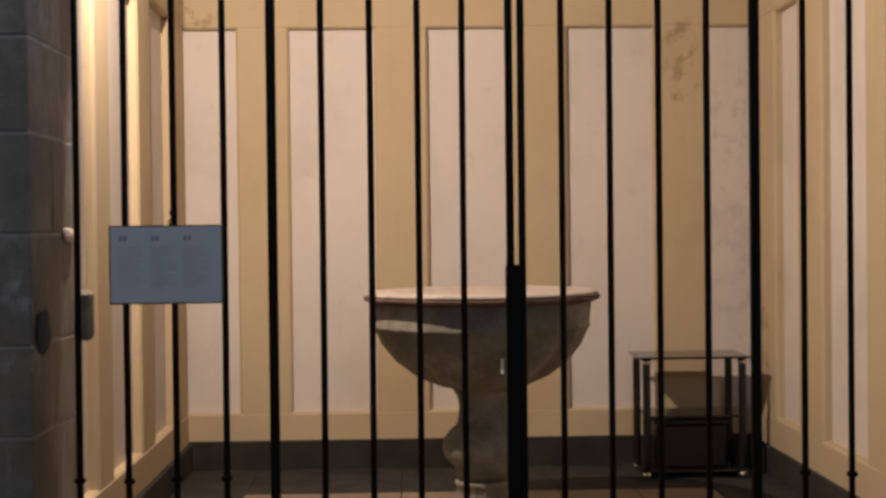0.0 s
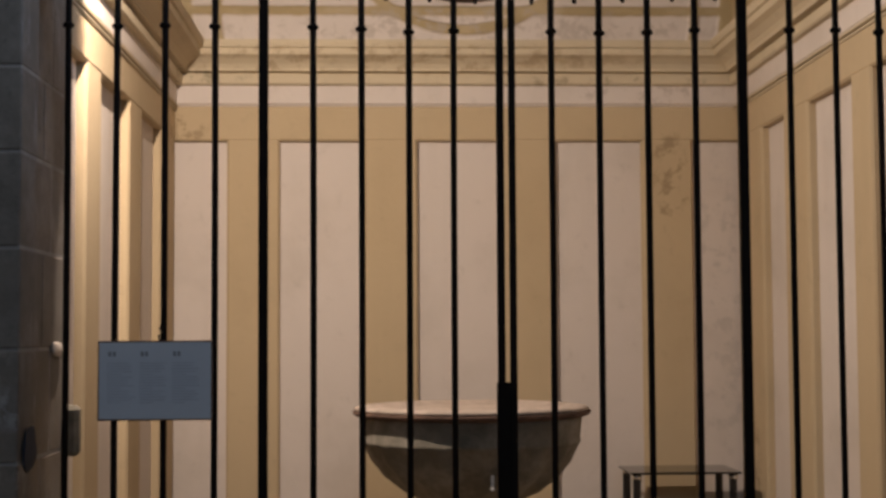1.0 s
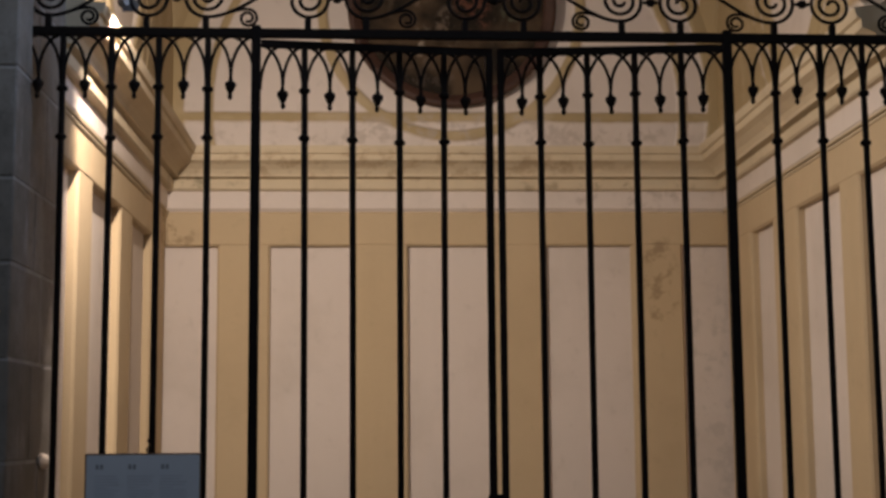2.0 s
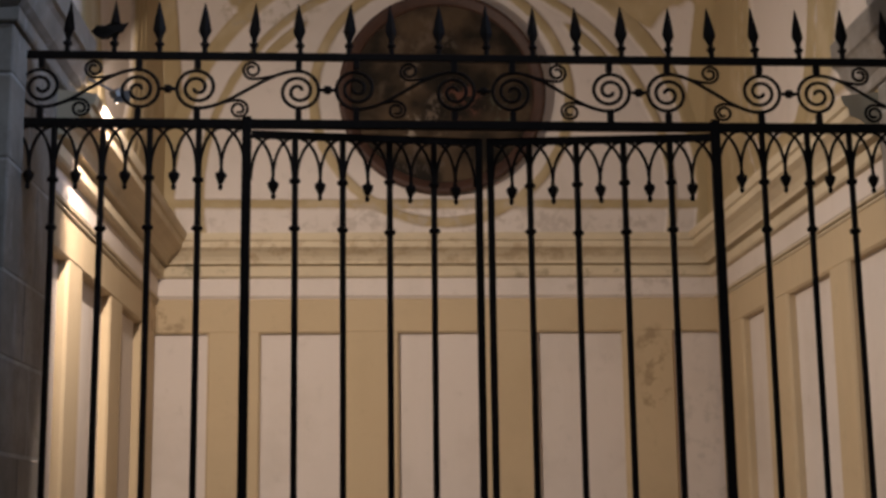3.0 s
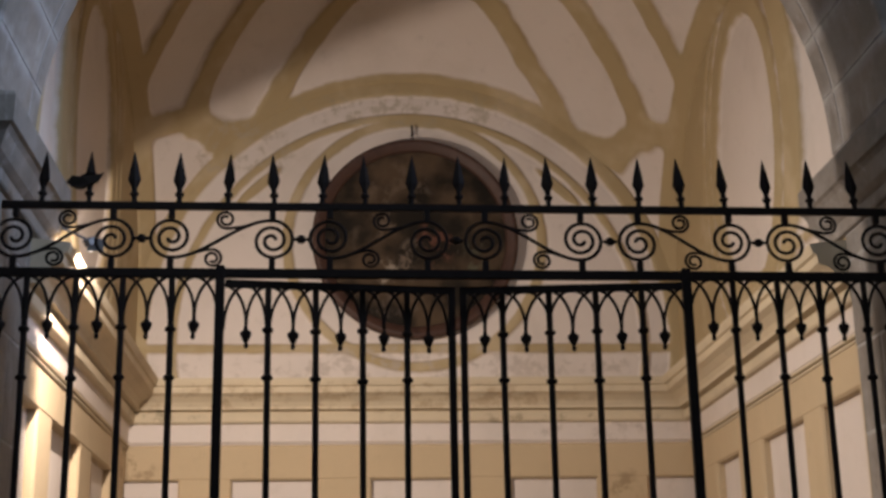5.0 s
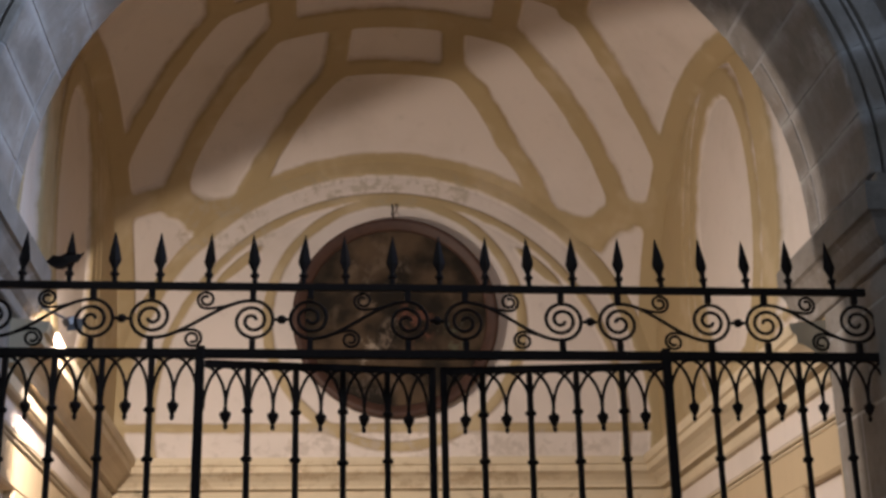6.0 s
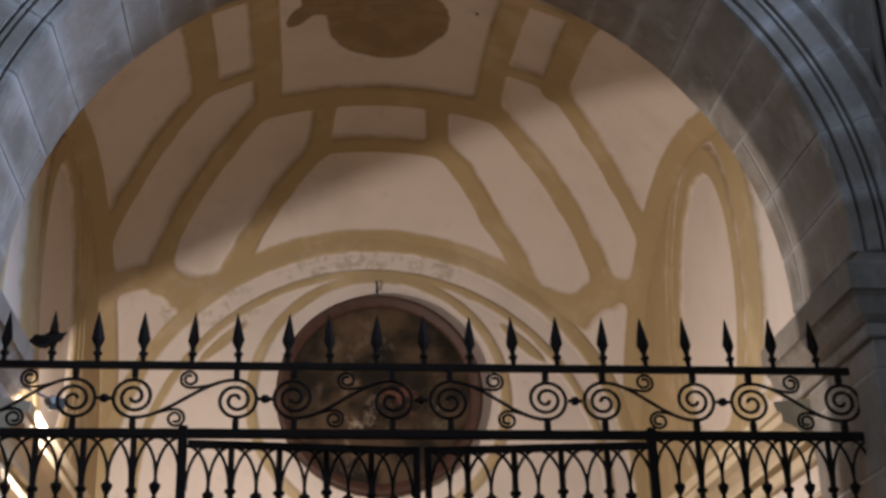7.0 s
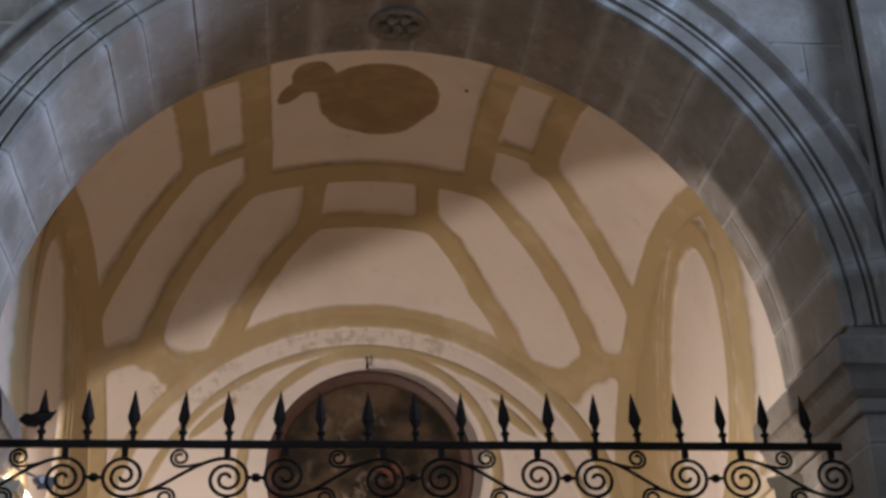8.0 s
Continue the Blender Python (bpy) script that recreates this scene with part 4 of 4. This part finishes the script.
def build_ceiling_hook():
    h = thing("ceiling_hook", "small dark iron hook in the vault", "hook", (CX + 0.505, DOME_Y - 0.53, 5.96))
    part("shank", lathe([(0.009, 0.015), (0.010, -0.008), (0.006, -0.02), (0.0, -0.024)], (CX + 0.505, DOME_Y - 0.53, 5.965), 10), M_IRON, h, smooth=True)


def build_sign():
    y = GRILLE_Y - 0.022
    x0, x1, z0, z1 = -1.087, -0.660, 1.107, 1.404
    s = thing("notice_board", "pale blue-white notice board with three text columns hung on the grille", "sign", ((x0 + x1) / 2, y, z0))
    part("board", box(x0, x1, y - 0.004, y + 0.006, z0, z1, 0.002), M_SIGN_EDGE, s, "thin brown edge")
    part("sheet", box(x0 + 0.006, x1 - 0.006, y - 0.0065, y - 0.0042, z0 + 0.006, z1 - 0.006), M_PAPER, s, "printed sheet")
    rnd = random.Random(3)
    for k in range(3):
        cx = x0 + 0.036 + k * 0.120
        bm = bmesh.new()
        for n in range(15):
            w = rnd.uniform(0.075, 0.104) if n % 5 != 4 else 0.05
            z = z1 - 0.085 - n * 0.0105
            box(cx, cx + w, y - 0.0078, y - 0.0067, z, z + 0.0036, 0, bm)
        part("text_column", bm, M_INK, s, "rows of small grey text")
        bm = bmesh.new()
        for n in range(2):
            box(cx + 0.004 + n * 0.016, cx + 0.015 + n * 0.016, y - 0.0078, y - 0.0067, z1 - 0.058, z1 - 0.040, 0, bm)
        part("heading", bm, M_INK_DARK, s, "dark heading")
    w = thing("hanging_wire", "twisted wire tying the notice to a bar", "wire", (-0.86, y, z1))
    part("loop", tube([(-0.855, y, z1 - 0.004), (-0.862, y - 0.004, z1 + 0.015), (-0.848, y + 0.004, z1 + 0.03), (-0.858, y - 0.002, z1 + 0.045), (-0.852, y, z1 + 0.06)], 0.004, 5), M_IRON, w)


def build_floodlight():
    f = thing("floodlight", "small grey metal floodlight fixed beside the chapel cornice", "floodlight", tuple(LAMP))
    m = look(LAMP, LAMP + LAMP_WAY)
    bm = bmesh.new()
    for a in ((-0.020, -0.016, -0.018, 0.018), (0.016, 0.020, -0.018, 0.018), (-0.018, 0.018, -0.019, -0.014), (-0.018, 0.018, 0.014, 0.019)):
        box(a[0], a[1], a[2], a[3], 0.0003, 0.024, 0, bm)
    box(-0.021, 0.021, -0.020, 0.020, 0.018, 0.030, 0.003, bm)
    bmesh.ops.transform(bm, matrix=m, verts=bm.verts)
    part("housing", bm, M_HOUSING, f, "grey metal housing")
    # both visors are added, only to block light on arch, jamb and near wall
    part("visor", box(LAMP.x - 0.014, LAMP.x + 0.055, LAMP.y - 0.0065, LAMP.y - 0.005, LAMP.z - 0.030, LAMP.z + 0.024), M_HOUSING, f, "added metal visor that keeps lamp light off arch and jamb")
    part("visor", box(LAMP.x - 0.0065, LAMP.x - 0.005, LAMP.y - 0.0055, LAMP.y + 0.0075, LAMP.z - 0.030, LAMP.z + 0.012), M_HOUSING, f, "added narrow visor that keeps lamp light off the near wall")
    part("bracket", tube([LAMP - 0.02 * LAMP_WAY, (-1.2, 5.93, 3.36)], 0.006, 6), M_HOUSING, f, "short bracket")


def build_pier_bits():
    keep = thing("latch_keep", "worn grey stone keep for the gate bolt on the pier", "latch", (-1.29, 5.9, 0.94))
    part("block", box(-1.33, -1.262, 5.86, 5.935, 0.935, 1.142, 0.018), M_FONT, keep)
    lump = thing("plaster_lump", "small lump of white plaster stuck on the pier", "plaster", (-1.325, 5.7, 1.37))
    bm = bmesh.new()
    bmesh.ops.create_icosphere(bm, subdivisions=3, radius=1.0)
    for v in bm.verts:
        v.co *= 1 + 0.35 * noise.noise(v.co * 1.3 + Vector((3, 1, 2)))
    bmesh.ops.transform(bm, matrix=Matrix.Translation((-1.322, 5.74, 1.372)) @ Matrix.Diagonal((0.012, 0.085, 0.032, 1)), verts=bm.verts)
    part("lump", bm, M_WHITE, lump, smooth=True)
    # the hollow is a flattened lump; its darkness is put into the colour
    hole = thing("stone_hollow", "hollow in the pier stone, drawn as a flat dark bluish patch", "hollow", (-1.325, 5.32, 1.02))
    bm = bmesh.new()
    bmesh.ops.create_icosphere(bm, subdivisions=3, radius=1.0)
    for v in bm.verts:
        v.co *= 1 + 0.4 * noise.noise(v.co * 1.1 + Vector((7, 4, 2)))
    bmesh.ops.transform(bm, matrix=Matrix.Translation((-1.322, 5.33, 1.015)) @ Matrix.Diagonal((0.006, 0.095, 0.078, 1)), verts=bm.verts)
    part("hollow", bm, M_HOLE_SHADE, hole, smooth=True)


build_pier_bits()
build_floor()
build_arch()
build_pier("pier_west", -1)
build_pier("pier_east", 1)
build_nave_wall()
build_nave_shell()
build_grille()
build_gate_leaf(POST_W, 1, [0.187, 0.373, 0.558, 0.735], 6.5)
build_gate_leaf(POST_E, -1, [0.180, 0.362, 0.548, 0.735], 6.5)
build_font()
build_table()
build_tondo()
build_ceiling_hook()
build_sign()
build_floodlight()
